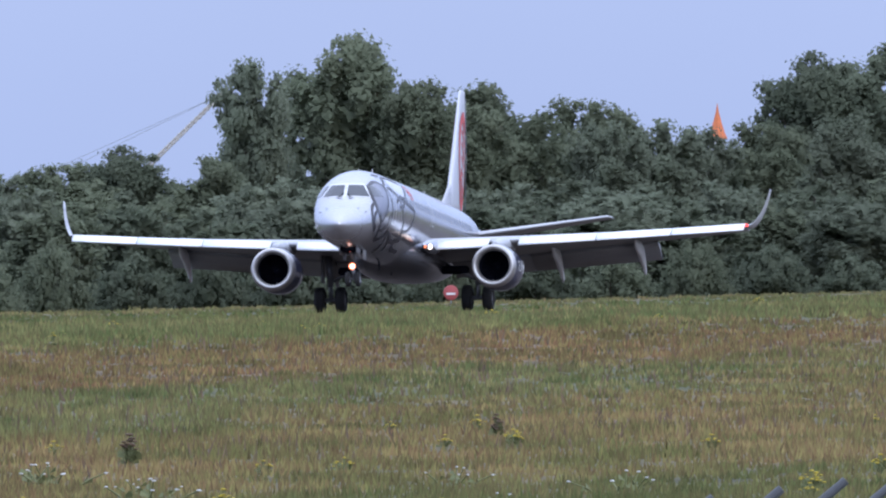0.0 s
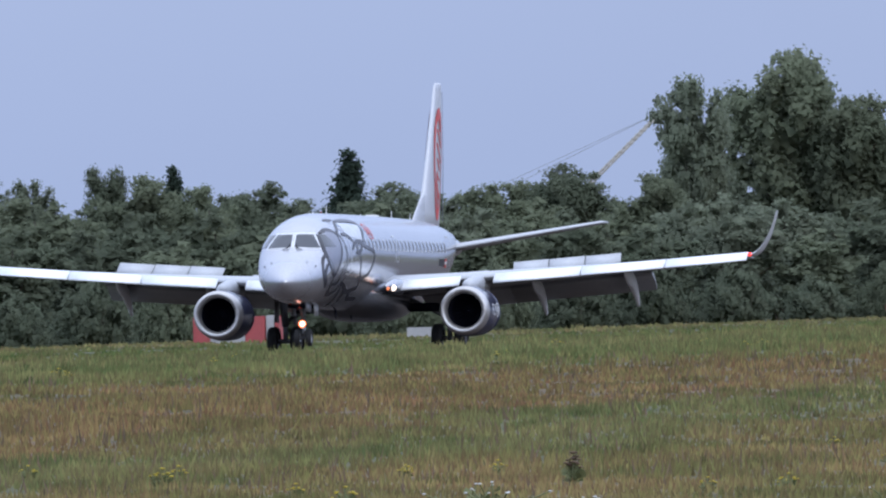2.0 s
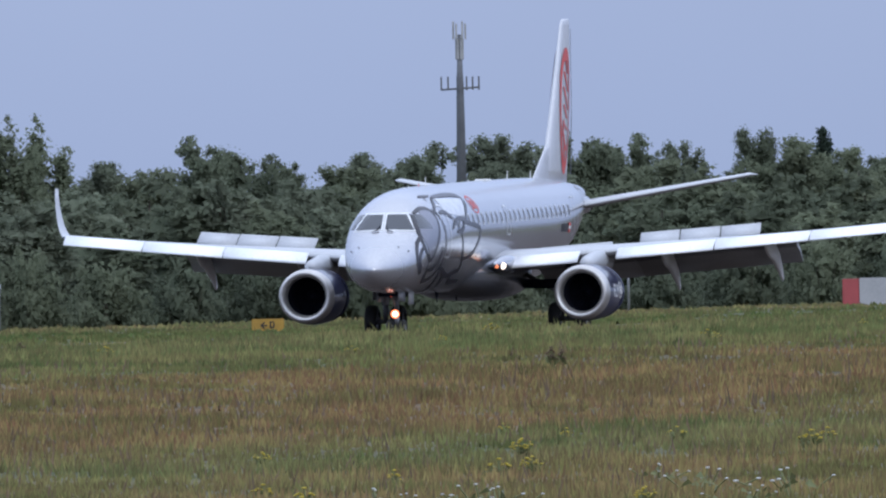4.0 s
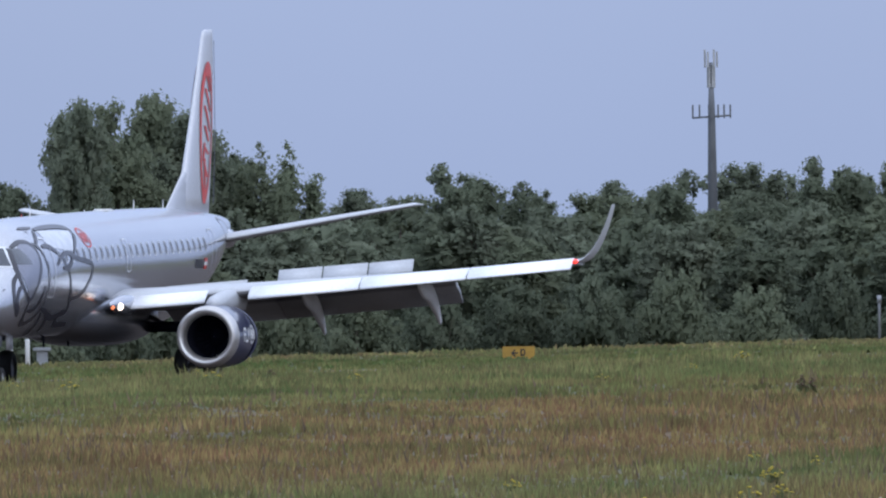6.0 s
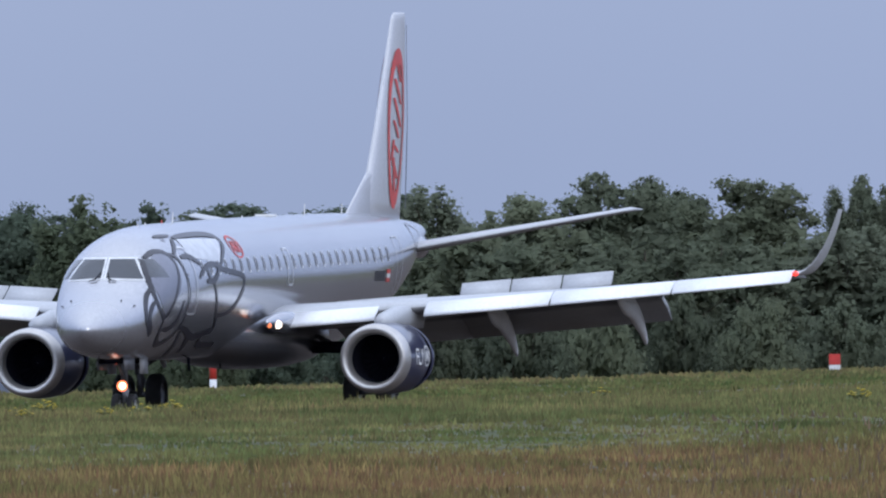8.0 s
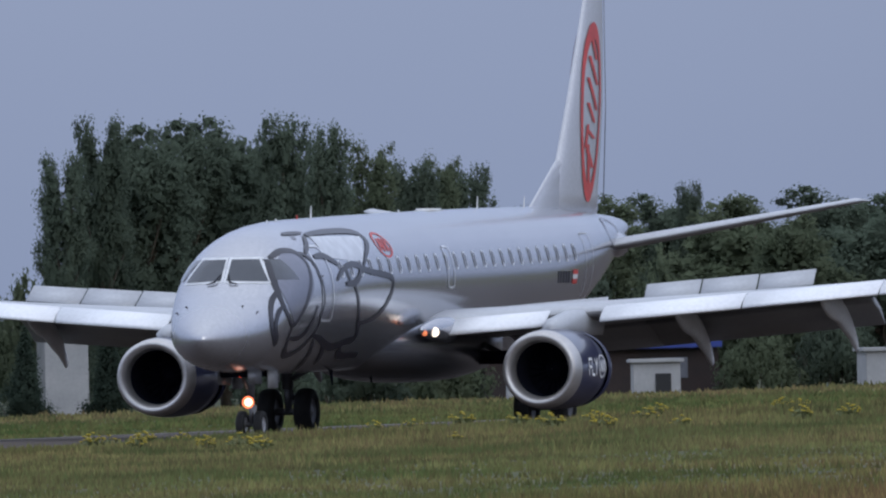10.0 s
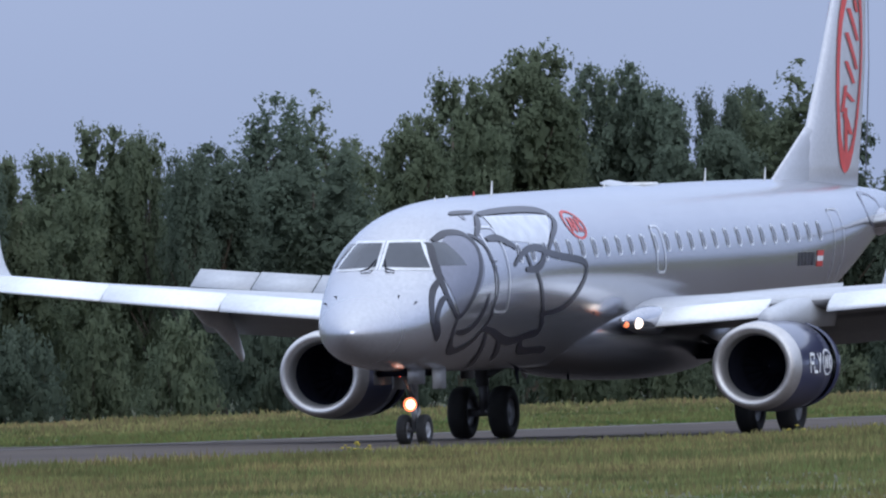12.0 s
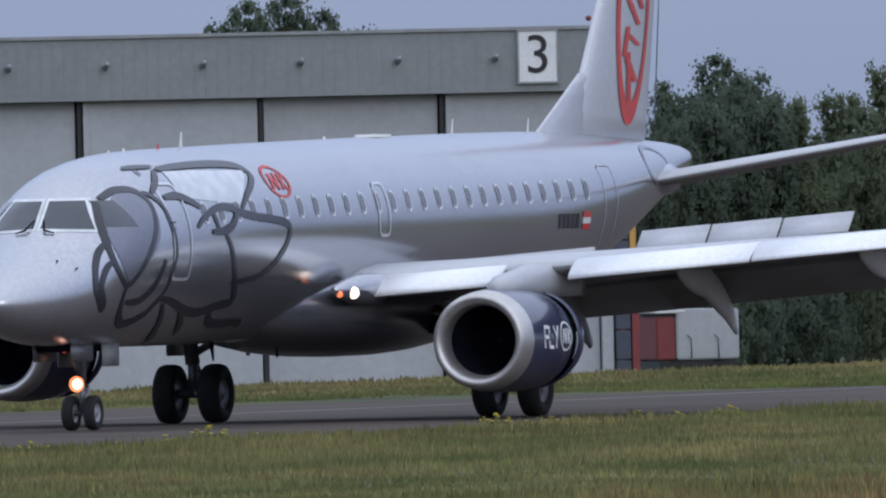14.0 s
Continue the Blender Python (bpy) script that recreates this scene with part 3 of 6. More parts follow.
# stations aft of the nose: belly, crown, half width
HULL = [(0.0, 2.228, 2.232, .004), (0.012, 2.165, 2.30, .072), (0.06, 2.075, 2.385, .165), (0.2, 1.95, 2.52, .32), (0.5, 1.79, 2.72, .56), (1.0, 1.65, 2.96, .84), (1.6, 1.56, 3.22, 1.07), (2.1, 1.52, 3.50, 1.21),
        (2.35, 1.51, 3.74, 1.27), (2.65, 1.50, 4.02, 1.32), (3.1, 1.48, 4.30, 1.385), (3.7, 1.47, 4.52, 1.44), (4.6, 1.46, 4.68, 1.48), (6.0, 1.46, 4.79, 1.505), (9.0, 1.47, 4.86, 1.505),
        (15.0, 1.52, 4.96, 1.505)]
HULL += [(22.0, 1.62, 5.05, 1.505), (24.5, 1.75, 5.07, 1.50), (26.5, 2.05, 5.08, 1.45), (28.5, 2.50, 5.06, 1.33), (30.4, 3.02, 5.01, 1.10),
         (32.2, 3.52, 4.94, .80), (33.8, 3.95, 4.88, .52), (34.7, 4.20, 4.82, .34), (35.05, 4.32, 4.77, .26), (35.22, 4.42, 4.69, .15), (35.27, 4.5, 4.62, .06)]


def hull_at(x):
    """Belly, crown and half width at a station, smoothly between the given ones."""
    s = [h[0] for h in HULL]
    i = min(max(int(np.searchsorted(s, x)) - 1, 0), len(s) - 2)
    t = min(max((x - s[i]) / (s[i + 1] - s[i]), 0), 1)
    out = []
    for k in (1, 2, 3):
        p0, p1, p2, p3 = (HULL[min(max(i + j, 0), len(s) - 1)] for j in (-1, 0, 1, 2))
        dt = p2[0] - p1[0]
        m1 = (p2[k] - p0[k]) / max(p2[0] - p0[0], 1e-6) * dt
        m2 = (p3[k] - p1[k]) / max(p3[0] - p1[0], 1e-6) * dt
        out.append((2 * t ** 3 - 3 * t * t + 1) * p1[k] + (t ** 3 - 2 * t * t + t) * m1 + (3 * t * t - 2 * t ** 3) * p2[k] + (t ** 3 - t * t) * m2)
    return out


def waist(x, zb, zt):
    """Height of the widest line: at mid height in the nose, higher in the cabin."""
    return (zb + zt) / 2 + 0.16 * (zt - zb) / 2 * smooth(x, 3.5, 9.0)


def side(x, z, sign=-1, proud=0.0):
    """The skin point at station x and height z, on port (-1) or starboard (+1)."""
    zb, zt, w = hull_at(x)
    c = waist(x, zb, zt)
    h = zt - c if z > c else c - zb
    q = min(max((z - c) / h, -0.999), 0.999)
    y = w * math.sqrt(1 - q * q)
    n = Vector((0, sign * y / w ** 2, (z - c) / h ** 2)).normalized()
    return Vector((x + NOSE, sign * y, c + q * h)) + n * proud


def front(y, z, proud=0.0):
    """The skin point seen from ahead at y and z."""
    lo, hi = 0.0, 6.0
    for _ in range(40):
        x = (lo + hi) / 2
        zb, zt, w = hull_at(x)
        c = waist(x, zb, zt)
        h = max(zt - c if z > c else c - zb, 1e-4)
        if (y / max(w, 1e-4)) ** 2 + ((z - c) / h) ** 2 < 1:
            hi = x
        else:
            lo = x
    return Vector((x + NOSE - proud, y + proud * 0.4 * (1 if y > 0 else -1), z + proud * 0.5))


bm = bmesh.new()
rings, SEG = [], 48
stations = sorted(set([h[0] for h in HULL] + [0.03, 0.12, 0.35, 0.75, 1.3, 1.85, 2.2, 2.5, 2.85, 3.4, 4.1, 5.2] + [7 + k for k in range(28)]))
for x in stations:
    zb, zt, w = hull_at(x)
    c = waist(x, zb, zt)
    rings.append([bm.verts.new((x + NOSE, w * math.sin(2 * math.pi * k / SEG), c + (zt - c if math.cos(2 * math.pi * k / SEG) > 0 else c - zb) * math.cos(2 * math.pi * k / SEG))) for k in range(SEG)])
for r0, r1 in zip(rings, rings[1:]):
    for k in range(SEG):
        bm.faces.new((r0[k], r0[(k + 1) % SEG], r1[(k + 1) % SEG], r1[k]))
bm.faces.new(rings[0][::-1])
bm.faces.new(rings[-1])
bmesh.ops.recalc_face_normals(bm, faces=bm.faces)
fuselage = part("fuselage", bm, M_SILVER, plane, "silver painted fuselage")

# belly fairing round the wing root
bm = bmesh.new()
rings = []
for k in range(29):
    t = k / 28
    x = 9.8 + 13.2 * t
    a = max(math.sin(math.pi * t), 0.0) ** 0.7
    zc, hw, hh = 2.05, 0.25 + 1.42 * a, 0.15 + 0.72 * a
    rings.append([bm.verts.new((x + NOSE, hw * math.copysign(abs(math.sin(u)) ** 0.75, math.sin(u)), zc + hh * math.copysign(abs(math.cos(u)) ** 0.75, math.cos(u)))) for u in [2 * math.pi * j / 32 for j in range(32)]])
for r0, r1 in zip(rings, rings[1:]):
    for j in range(32):
        bm.faces.new((r0[j], r0[(j + 1) % 32], r1[(j + 1) % 32], r1[j]))
bm.faces.new(rings[0][::-1])
bm.faces.new(rings[-1])
bmesh.ops.recalc_face_normals(bm, faces=bm.faces)
part("belly_fairing", bm, M_BELLY, plane, "blue-grey belly fairing")


def patch(name, corner_fn, mat, parent, n=6, label=""):
    """A thin curved panel from a function of (u, v) in 0..1."""
    bm = bmesh.new()
    g = [[bm.verts.new(corner_fn(i / n, j / n)) for i in range(n + 1)] for j in range(n + 1)]
    for j in range(n):
        for i in range(n):
            bm.faces.new((g[j][i], g[j][i + 1], g[j + 1][i + 1], g[j + 1][i]))
    bmesh.ops.recalc_face_normals(bm, faces=bm.faces)
    return part(name, bm, mat, parent, label)


def ribbon(name, points, width, mat, parent, proud=0.012, sign=-1, label="", loop=False, even=False):
    """A painted line on the fuselage side through (station, height) points, smooth, of uneven width."""
    pts = []
    P = points
    for i in range(len(P) if loop else len(P) - 1):
        p = [P[(i + k) % len(P)] if loop else P[min(max(i + k, 0), len(P) - 1)] for k in (-1, 0, 1, 2)]
        for s in range(8):
            t = s / 8
            pts.append([0.5 * (2 * p[1][c] + (p[2][c] - p[0][c]) * t + (2 * p[0][c] - 5 * p[1][c] + 4 * p[2][c] - p[3][c]) * t * t + (3 * p[1][c] - p[0][c] - 3 * p[2][c] + p[3][c]) * t ** 3) for c in (0, 1)])
    pts.append(list(P[0] if loop else P[-1]))
    bm = bmesh.new()
    rows = []
    for i, (x, z) in enumerate(pts):
        a, b = pts[max(i - 1, 0)], pts[min(i + 1, len(pts) - 1)]
        t = Vector((b[0] - a[0], b[1] - a[1]))
        if t.length < 1e-6:
            continue
        t.normalize()
        f = i / (len(pts) - 1)
        w = width / 2 * (1 if (loop or even) else 0.45 + 0.75 * math.sin(math.pi * min(max(f, 0.02), 0.98)) ** 0.5)
        rows.append([bm.verts.new(side(x - t.y * o, z + t.x * o, sign, proud)) for o in (-w, 0, w)])
    for r0, r1 in zip(rows, rows[1:]):
        for k in (0, 1):
            bm.faces.new((r0[k], r0[k + 1], r1[k + 1], r1[k]))
    bmesh.ops.recalc_face_normals(bm, faces=bm.faces)
    return part(name, bm, mat, parent, label)


# cockpit glazing
for s in (-1, 1):
    def wind(u, v, s=s, g=0.0, p=0.012):
        b0, b1, t0, t1 = 0.06 - g, 0.93 + g, 0.06 - g, 0.63 + g
        z = 3.50 - g + (0.46 + 2 * g) * v
        y = (b0 + (b1 - b0) * u) * (1 - v) + (t0 + (t1 - t0) * u) * v
        return front(s * y, z - 0.03 * u * (1 - v), p)
    frame_ob = patch("windscreen_frame", lambda u, v: wind(u, v, s, 0.05, 0.006), M_PALE, fuselage, 10, "pale windscreen surround")
    patch("windscreen", lambda u, v: wind(u, v, s), M_GLASS, fuselage, 10, "dark reflecting windscreen")

    def sidewin(u, v, s=s):
        x = (2.60 + 0.86 * u) * (1 - v) + (2.80 + 0.40 * u) * v
        return side(x, 3.50 + 0.45 * v, s, 0.012)
    patch("cockpit_side_window", sidewin, M_GLASS, fuselage, 8, "dark cockpit side window")
    # wipers
    bm = bmesh.new()
    tube(bm, [front(s * 0.34, 3.41, 0.03), front(s * 0.15, 3.45, 0.05), front(s * 0.07, 3.63, 0.03)], [0.014, 0.02, 0.012], 6)
    part("wiper", bm, M_DARK, fuselage, "black wiper")
    # probes on the nose
    for yy, zz in ((0.62, 2.95), (0.90, 2.82)):
        bm = bmesh.new()
        p = front(s * yy, zz, 0.0)
        tube(bm, [p, p + Vector((-0.02, s * 0.03, 0)), p + Vector((-0.05, s * 0.035, 0))], [0.018, 0.014, 0.008], 6)
        part("probe", bm, M_DARK, fuselage, "small black probe")

# cabin windows: a pale rim and a dark pane each
for s in (-1, 1):
    for k in range(26):
        x = 6.43 + 0.781 * k
        z = 3.72 + (x - 6.43) * 0.0158

        def oval(u, v, x=x, z=z, w=0.10, h=0.165, p=0.008, s=s):
            a = 2 * math.pi * u
            return side(x + w * v * math.copysign(abs(math.cos(a)) ** 0.7, math.cos(a)), z + h * v * math.copysign(abs(math.sin(a)) ** 0.7, math.sin(a)), s, p)
        bm = bmesh.new()
        for wd, hh, p, mi in ((0.135, 0.20, 0.006, 0), (0.10, 0.155, 0.010, 1)):
            vs = [bm.verts.new(oval(i / 14, 1.0, x, z, wd, hh, p)) for i in range(14)]
            bm.faces.new(vs).material_index = mi
        bmesh.ops.recalc_face_normals(bm, faces=bm.faces)
        part("cabin_window", bm, (M_PALE, M_PANE), fuselage, smooth=False)


def outline(x0, x1, z0, z1, name, s, mat=M_PALE, width=0.05):
    r = 0.12
    pts = [(x0, z0 + r), (x0, (z0 + z1) / 2), (x0, z1 - r), (x0 + r * .3, z1 - r * .3), (x0 + r, z1), (x1 - r, z1), (x1 - r * .3, z1 - r * .3), (x1, z1 - r), (x1, (z0 + z1) / 2), (x1, z0 + r), (x1 - r * .3, z0 + r * .3), (x1 - r, z0), (x0 + r, z0), (x0 + r * .3, z0 + r * .3)]
    return ribbon(name, pts, width, mat, fuselage, 0.014, s, "pale door outline", loop=True)


for s in (-1, 1):
    outline(4.78, 5.58, 2.60, 4.22, "door_outline", s)
    outline(14.98, 15.50, 3.28, 4.18, "exit_outline", s)
    outline(27.0, 27.75, 2.75, 4.45, "door_outline", s, M_WING, 0.03)
    bm = bmesh.new()
    for i in range(2):
        box(bm, (0, -0.006, 0.1 * i), (0.14, 0.006, 0.1 * i + 0.03))
    h = part("door_handle", bm, M_STEEL, fuselage)
    h.matrix_basis = Matrix.Translation(side(4.80, 3.45, s, 0.012))

# livery: loose dark brush strokes and a shaded disc on the port side of the nose
def disc(u, v):
    a = 2 * math.pi * u
    low = max(0.0, -math.sin(a))
    return side(3.40 + (0.84 * math.cos(a) * (1 - 0.55 * low ** 1.5) + 0.40 * math.sin(a)) * v, 3.38 + (0.76 if math.sin(a) > 0 else 0.82) * math.sin(a) * v, -1, 0.009)


bm = bmesh.new()
centre = bm.verts.new(disc(0, 0))
shells = [[bm.verts.new(disc(i / 40, k / 7)) for i in range(40)] for k in range(1, 8)]
for i in range(40):
    bm.faces.new((centre, shells[0][i], shells[0][(i + 1) % 40]))
    for r0, r1 in zip(shells, shells[1:]):
        bm.faces.new((r0[i], r1[i], r1[(i + 1) % 40], r0[(i + 1) % 40]))
bmesh.ops.recalc_face_normals(bm, faces=bm.faces)
part("livery_disc", bm, M_INKFILL, fuselage, "shaded grey livery disc")


def stroke(points, width):
    return ribbon("livery_stroke", points, width * 1.08, M_INK, fuselage, 0.016, -1)


stroke([(2.98, 3.98), (3.46, 4.12), (3.94, 4.12), (4.19, 3.99), (4.25, 3.77), (4.07, 3.43), (3.77, 3.13), (3.4, 2.8), (3.02, 2.55), (2.79, 2.49)], .10)
stroke([(2.86, 3.92), (2.59, 3.59), (2.44, 3.23), (2.45, 2.89), (2.69, 2.61), (2.9, 2.49)], .10)
stroke([(2.43, 3.25), (2.16, 3.04), (1.91, 2.73), (1.86, 2.4), (2.18, 2.12), (2.0, 2.45), (2.09, 2.67), (2.26, 2.84), (2.42, 2.92)], .10)
stroke([(2.87, 2.47), (2.87, 2.25), (3.09, 2.0), (3.48, 1.86), (3.88, 1.9), (4.23, 2.02), (4.45, 2.21), (4.57, 2.29)], .10)
stroke([(3.05, 2.22), (3.56, 2.24), (3.97, 2.41), (4.23, 2.68), (4.41, 2.93)], .10)
stroke([(4.2, 4.08), (4.46, 4.02), (4.69, 3.85), (4.77, 3.57), (4.86, 3.26), (4.86, 2.98), (4.74, 2.73), (4.71, 2.54), (4.57, 2.29)], .09)
stroke([(4.45, 4.49), (4.93, 4.51), (5.53, 4.52)], .05)
stroke([(4.77, 4.46), (4.73, 4.37)], .06)
stroke([(5.42, 4.45), (5.05, 4.27), (4.53, 4.05)], .08)
stroke([(5.56, 4.47), (6.58, 4.52), (7.84, 4.55), (8.84, 4.54), (9.34, 4.48), (9.46, 4.36), (9.15, 4.19), (8.64, 3.99), (8.2, 3.77)], .10)
stroke([(4.93, 3.99), (5.5, 4.01), (5.95, 3.92), (6.3, 3.81)], .11)
stroke([(5.95, 3.47), (6.25, 3.61), (6.64, 3.72), (7.09, 3.8), (7.63, 3.8), (8.11, 3.71), (8.79, 3.64), (9.58, 3.59), (10.21, 3.53), (10.44, 3.42), (10.31, 3.17), (9.92, 2.89), (9.48, 2.7), (8.84, 2.58), (7.89, 2.52)], .11)
stroke([(6.76, 3.78), (6.85, 3.58), (6.95, 3.44)], .10)
stroke([(6.62, 3.39), (7.27, 3.41), (7.71, 3.55), (7.94, 3.8)], .12)
stroke([(7.26, 3.35), (7.57, 3.1), (7.83, 2.79), (8.13, 2.46), (8.32, 2.2), (7.69, 2.13), (6.88, 2.02), (6.07, 2.08), (5.14, 2.23), (4.6, 2.27)], .12)
stroke([(4.82, 2.18), (5.21, 1.93), (5.57, 1.71), (6.07, 1.54)], .09)
stroke([(5.86, 2.09), (6.52, 1.81), (6.81, 1.67)], .09)
stroke([(7.4, 2.1), (7.76, 1.9), (8.26, 1.82), (9.37, 1.84), (9.63, 1.78)], .10)
# faired plate round the tailplane root
for s in (-1, 1):
    ribbon("stabiliser_plate", [(31.3 + 0.95 * math.cos(k * math.pi / 6), 4.44 + 0.34 * math.sin(k * math.pi / 6)) for k in range(12)], 0.07, M_INKFILL, fuselage, 0.01, s, "grey rim of the tailplane plate", loop=True)
patch("livery_field", lambda u, v: side(5.6 + 2.6 * u + 0.1 * v + 1.0 * u * v, 3.98 + 0.46 * v - 0.12 * u * (1 - v), -1, 0.004), M_PALE, fuselage, 10, "pale livery field")


def emblem(fn, bars, mat, name, label, parent, ring=0.10):
    """A ring with slanting bars in it: fn maps a point of the unit disc to the skin."""
    bm = bmesh.new()
    n = 40
    a = [bm.verts.new(fn(math.cos(2 * math.pi * i / n), math.sin(2 * math.pi * i / n))) for i in range(n)]
    b = [bm.verts.new(fn((1 - ring) * math.cos(2 * math.pi * i / n), (1 - ring) * math.sin(2 * math.pi * i / n))) for i in range(n)]
    for i in range(n):
        bm.faces.new((a[i], a[(i + 1) % n], b[(i + 1) % n], b[i]))
    for x0, y0, x1, y1, w in bars:
        steps = 6
        rows = [[bm.verts.new(fn(x0 + (x1 - x0) * t / steps + o, y0 + (y1 - y0) * t / steps)) for o in (-w, w)] for t in range(steps + 1)]
        for r0, r1 in zip(rows, rows[1:]):
            bm.faces.new((r0[0], r0[1], r1[1], r1[0]))
    bmesh.ops.recalc_face_normals(bm, faces=bm.faces)
    return part(name, bm, mat, parent, label)


BARS = [(-.55, -.45, -.35, .5, .09), (-.35, .5, -.1, -.5, .09), (-.1, -.5, .1, .55, .09), (.28, -.5, .42, .5, .09), (.42, 0.0, .72, .42, .08), (.42, 0.0, .62, -.5, .08)]
emblem(lambda a, b: side(10.48 + 0.56 * a, 4.235 + 0.285 * b, -1, 0.010), BARS, M_RED, "round_mark", "red round emblem on the fuselage", fuselage, 0.16)

# registration as plain bars, and the little flag
for k in range(5):
    patch("lettering_bar", lambda u, v: side(24.30 + 0.25 * k + 0.17 * u, 3.34 + 0.26 * v, -1, 0.008), M_INK, fuselage, 2)
for k, mm in enumerate((M_RED, M_WHITE, M_RED)):
    patch("flag_stripe", lambda u, v: side(25.66 + 0.46 * u, 3.32 + 0.105 * (k + v), -1, 0.009), mm, fuselage, 2)


def wing_section(x_le, z, chord, thick, droop=0.0, n=10):
    """Upper then lower outline of an aerofoil, from the trailing edge round the nose and back."""
    up, lo = [], []
    for i in range(n + 1):
        t = (1 - math.cos(math.pi * i / n)) / 2
        y = 5 * thick * (0.2969 * math.sqrt(t) - 0.126 * t - 0.3516 * t * t + 0.2843 * t ** 3 - 0.1036 * t ** 4)
        camber = 0.25 * thick * math.sin(math.pi * t) - droop * t
        up.append((x_le + chord * t, z + chord * (camber + y)))
        lo.append((x_le + chord * t, z + chord * (camber - y)))
    return up[::-1] + lo[1:]


def loft(name, sections, mat, parent, axis="y", label="", split=None):
    """Skin over sections [(offset, [(x, z)...])]; the lower half takes the second material."""
    bm = bmesh.new()
    rings = []
    for off, sec in sections:
        rings.append([bm.verts.new((x + NOSE, off, z) if axis == "y" else (x + NOSE, z, off)) for x, z in sec])
    n = len(rings[0])
    for r0, r1 in zip(rings, rings[1:]):
        for k in range(n - 1):
            f = bm.faces.new((r0[k], r0[k + 1], r1[k + 1], r1[k]))
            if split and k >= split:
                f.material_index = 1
        f = bm.faces.new((r0[n - 1], r0[0], r1[0], r1[n - 1]))
    bm.faces.new(rings[0])
    bm.faces.new(rings[-1][::-1])
    bmesh.ops.recalc_face_normals(bm, faces=bm.faces)
    return part(name, bm, mat, parent, label)


def wing_at(a):
    """Leading edge station, height, chord and thickness of the wing a metres out."""
    x = 13.75 + (a - 1.5) * 0.405
    z = 2.455 + (a - 1.5) * 0.0645 + 0.0009 * (a - 1.5) ** 2
    te = 19.9 if a < 4.8 else 19.9 + (a - 4.8) * 0.055
    return x, z, te - x, 0.105 - 0.0016 * a


def wing_top(a, x):
    """Height of the wing's upper skin at a station."""
    xl, z, c, th = wing_at(a)
    up = wing_section(xl + 0.12, z, c - 0.12, th, 0.05)[10::-1]
    return float(np.interp(x, [q[0] for q in up], [q[1] for q in up]))


spoilers, sleeves = [], []
for s in (-1, 1):
    secs = []
    for a in (0.6, 1.5, 3.0, 4.5, 4.8, 6.5, 8.5, 10.5, 12.5, 13.55):
        x, z, c, th = wing_at(a)
        secs.append((s * a, wing_section(x + 0.12, z, c - 0.12, th, 0.05)))
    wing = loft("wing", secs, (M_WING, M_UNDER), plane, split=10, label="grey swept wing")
    # winglet: curves up from the tip
    secs = []
    for k in range(9):
        t = k / 8
        x, z, c, th = wing_at(13.55)
        a = 13.55 + 0.75 * math.sin(t * 1.15) / math.sin(1.15)
        up = z + 1.62 * (1 - math.cos(t * 1.35)) / (1 - math.cos(1.35))
        cc = c * (1 - 0.70 * t ** 0.8)
        xx = x + 0.1 + 2.0 * t ** 1.15
        lean = 1 - t
        sec = [(px, up + (pz - up) * (0.25 + 0.75 * lean)) for px, pz in wing_section(xx, up, cc, 0.075)]
        th_y = 0.05 * t
        secs.append((s * a, sec))
    loft("winglet", secs, M_WING, wing, label="upturned grey winglet")
    # slats, drooped ahead of the wing
    for a0, a1 in ((1.62, 3.85), (5.0, 7.91), (7.95, 10.76), (10.8, 13.56)):
        secs = []
        for a in (a0, (a0 + a1) / 2, a1):
            x, z, c, th = wing_at(a)
            d = 0.44 if a > 4.9 else 0.5
            k = 0.29 - 0.006 * a
            secs.append((s * a, [(x + d - 0.02, z + 0.125), (x + 0.22, z + 0.105), (x + 0.02, z + 0.045), (x - 0.16, z - 0.05), (x - 0.28, z - 0.15), (x - 0.35, z - k + 0.02), (x - 0.30, z - k), (x - 0.05, z - 0.09), (x + 0.3, z + 0.08)]))
        loft("slat", secs, M_SLAT, wing, label="bright metal slat, extended")
    # flaps, lowered behind the wing
    for a0, a1 in ((1.6, 4.79), (4.81, 9.9)):
        secs = []
        for a in (a0, a1):
            x, z, c, th = wing_at(a)
            te = x + c
            L = 1.5 if a < 4.8 else 1.35 - 0.04 * (a - 4.8)
            secs.append((s * a, [(te - 0.35, z - 0.16), (te + 0.1, z - 0.20), (te + L * 0.55, z - 0.44), (te + L * 0.86, z - 0.78), (te + L * 0.84, z - 0.81), (te + L * 0.4, z - 0.52), (te - 0.05, z - 0.34), (te - 0.35, z - 0.30)]))
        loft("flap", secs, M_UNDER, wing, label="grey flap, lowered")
    # flap track fairings
    for a in (3.2, 5.9, 9.2):
        x, z, c, th = wing_at(a)
        te = x + c
        bm = bmesh.new()
        rings = []
        for k in range(13):
            t = k / 12
            px = te - 1.9 + 3.0 * t
            pz = z - 0.22 - 0.16 * math.sin(math.pi * min(t * 1.2, 1)) - 1.35 * max(t - 0.45, 0) ** 1.25 * 1.6
            r = 0.02 + 0.22 * math.sin(math.pi * (0.04 + 0.88 * t)) ** 0.8
            rings.append([bm.verts.new((px + NOSE, s * a + 0.6 * r * math.cos(2 * math.pi * j / 12), pz + 1.25 * r * math.sin(2 * math.pi * j / 12))) for j in range(12)])
        for r0, r1 in zip(rings, rings[1:]):
            for j in range(12):
                bm.faces.new((r0[j], r0[(j + 1) % 12], r1[(j + 1) % 12], r1[j]))
        bm.faces.new(rings[0])
        bm.faces.new(rings[-1])
        bmesh.ops.recalc_face_normals(bm, faces=bm.faces)
        part("flap_track_fairing", bm, M_WHITE if a > 4 else M_UNDER, wing, "grey pointed fairing")
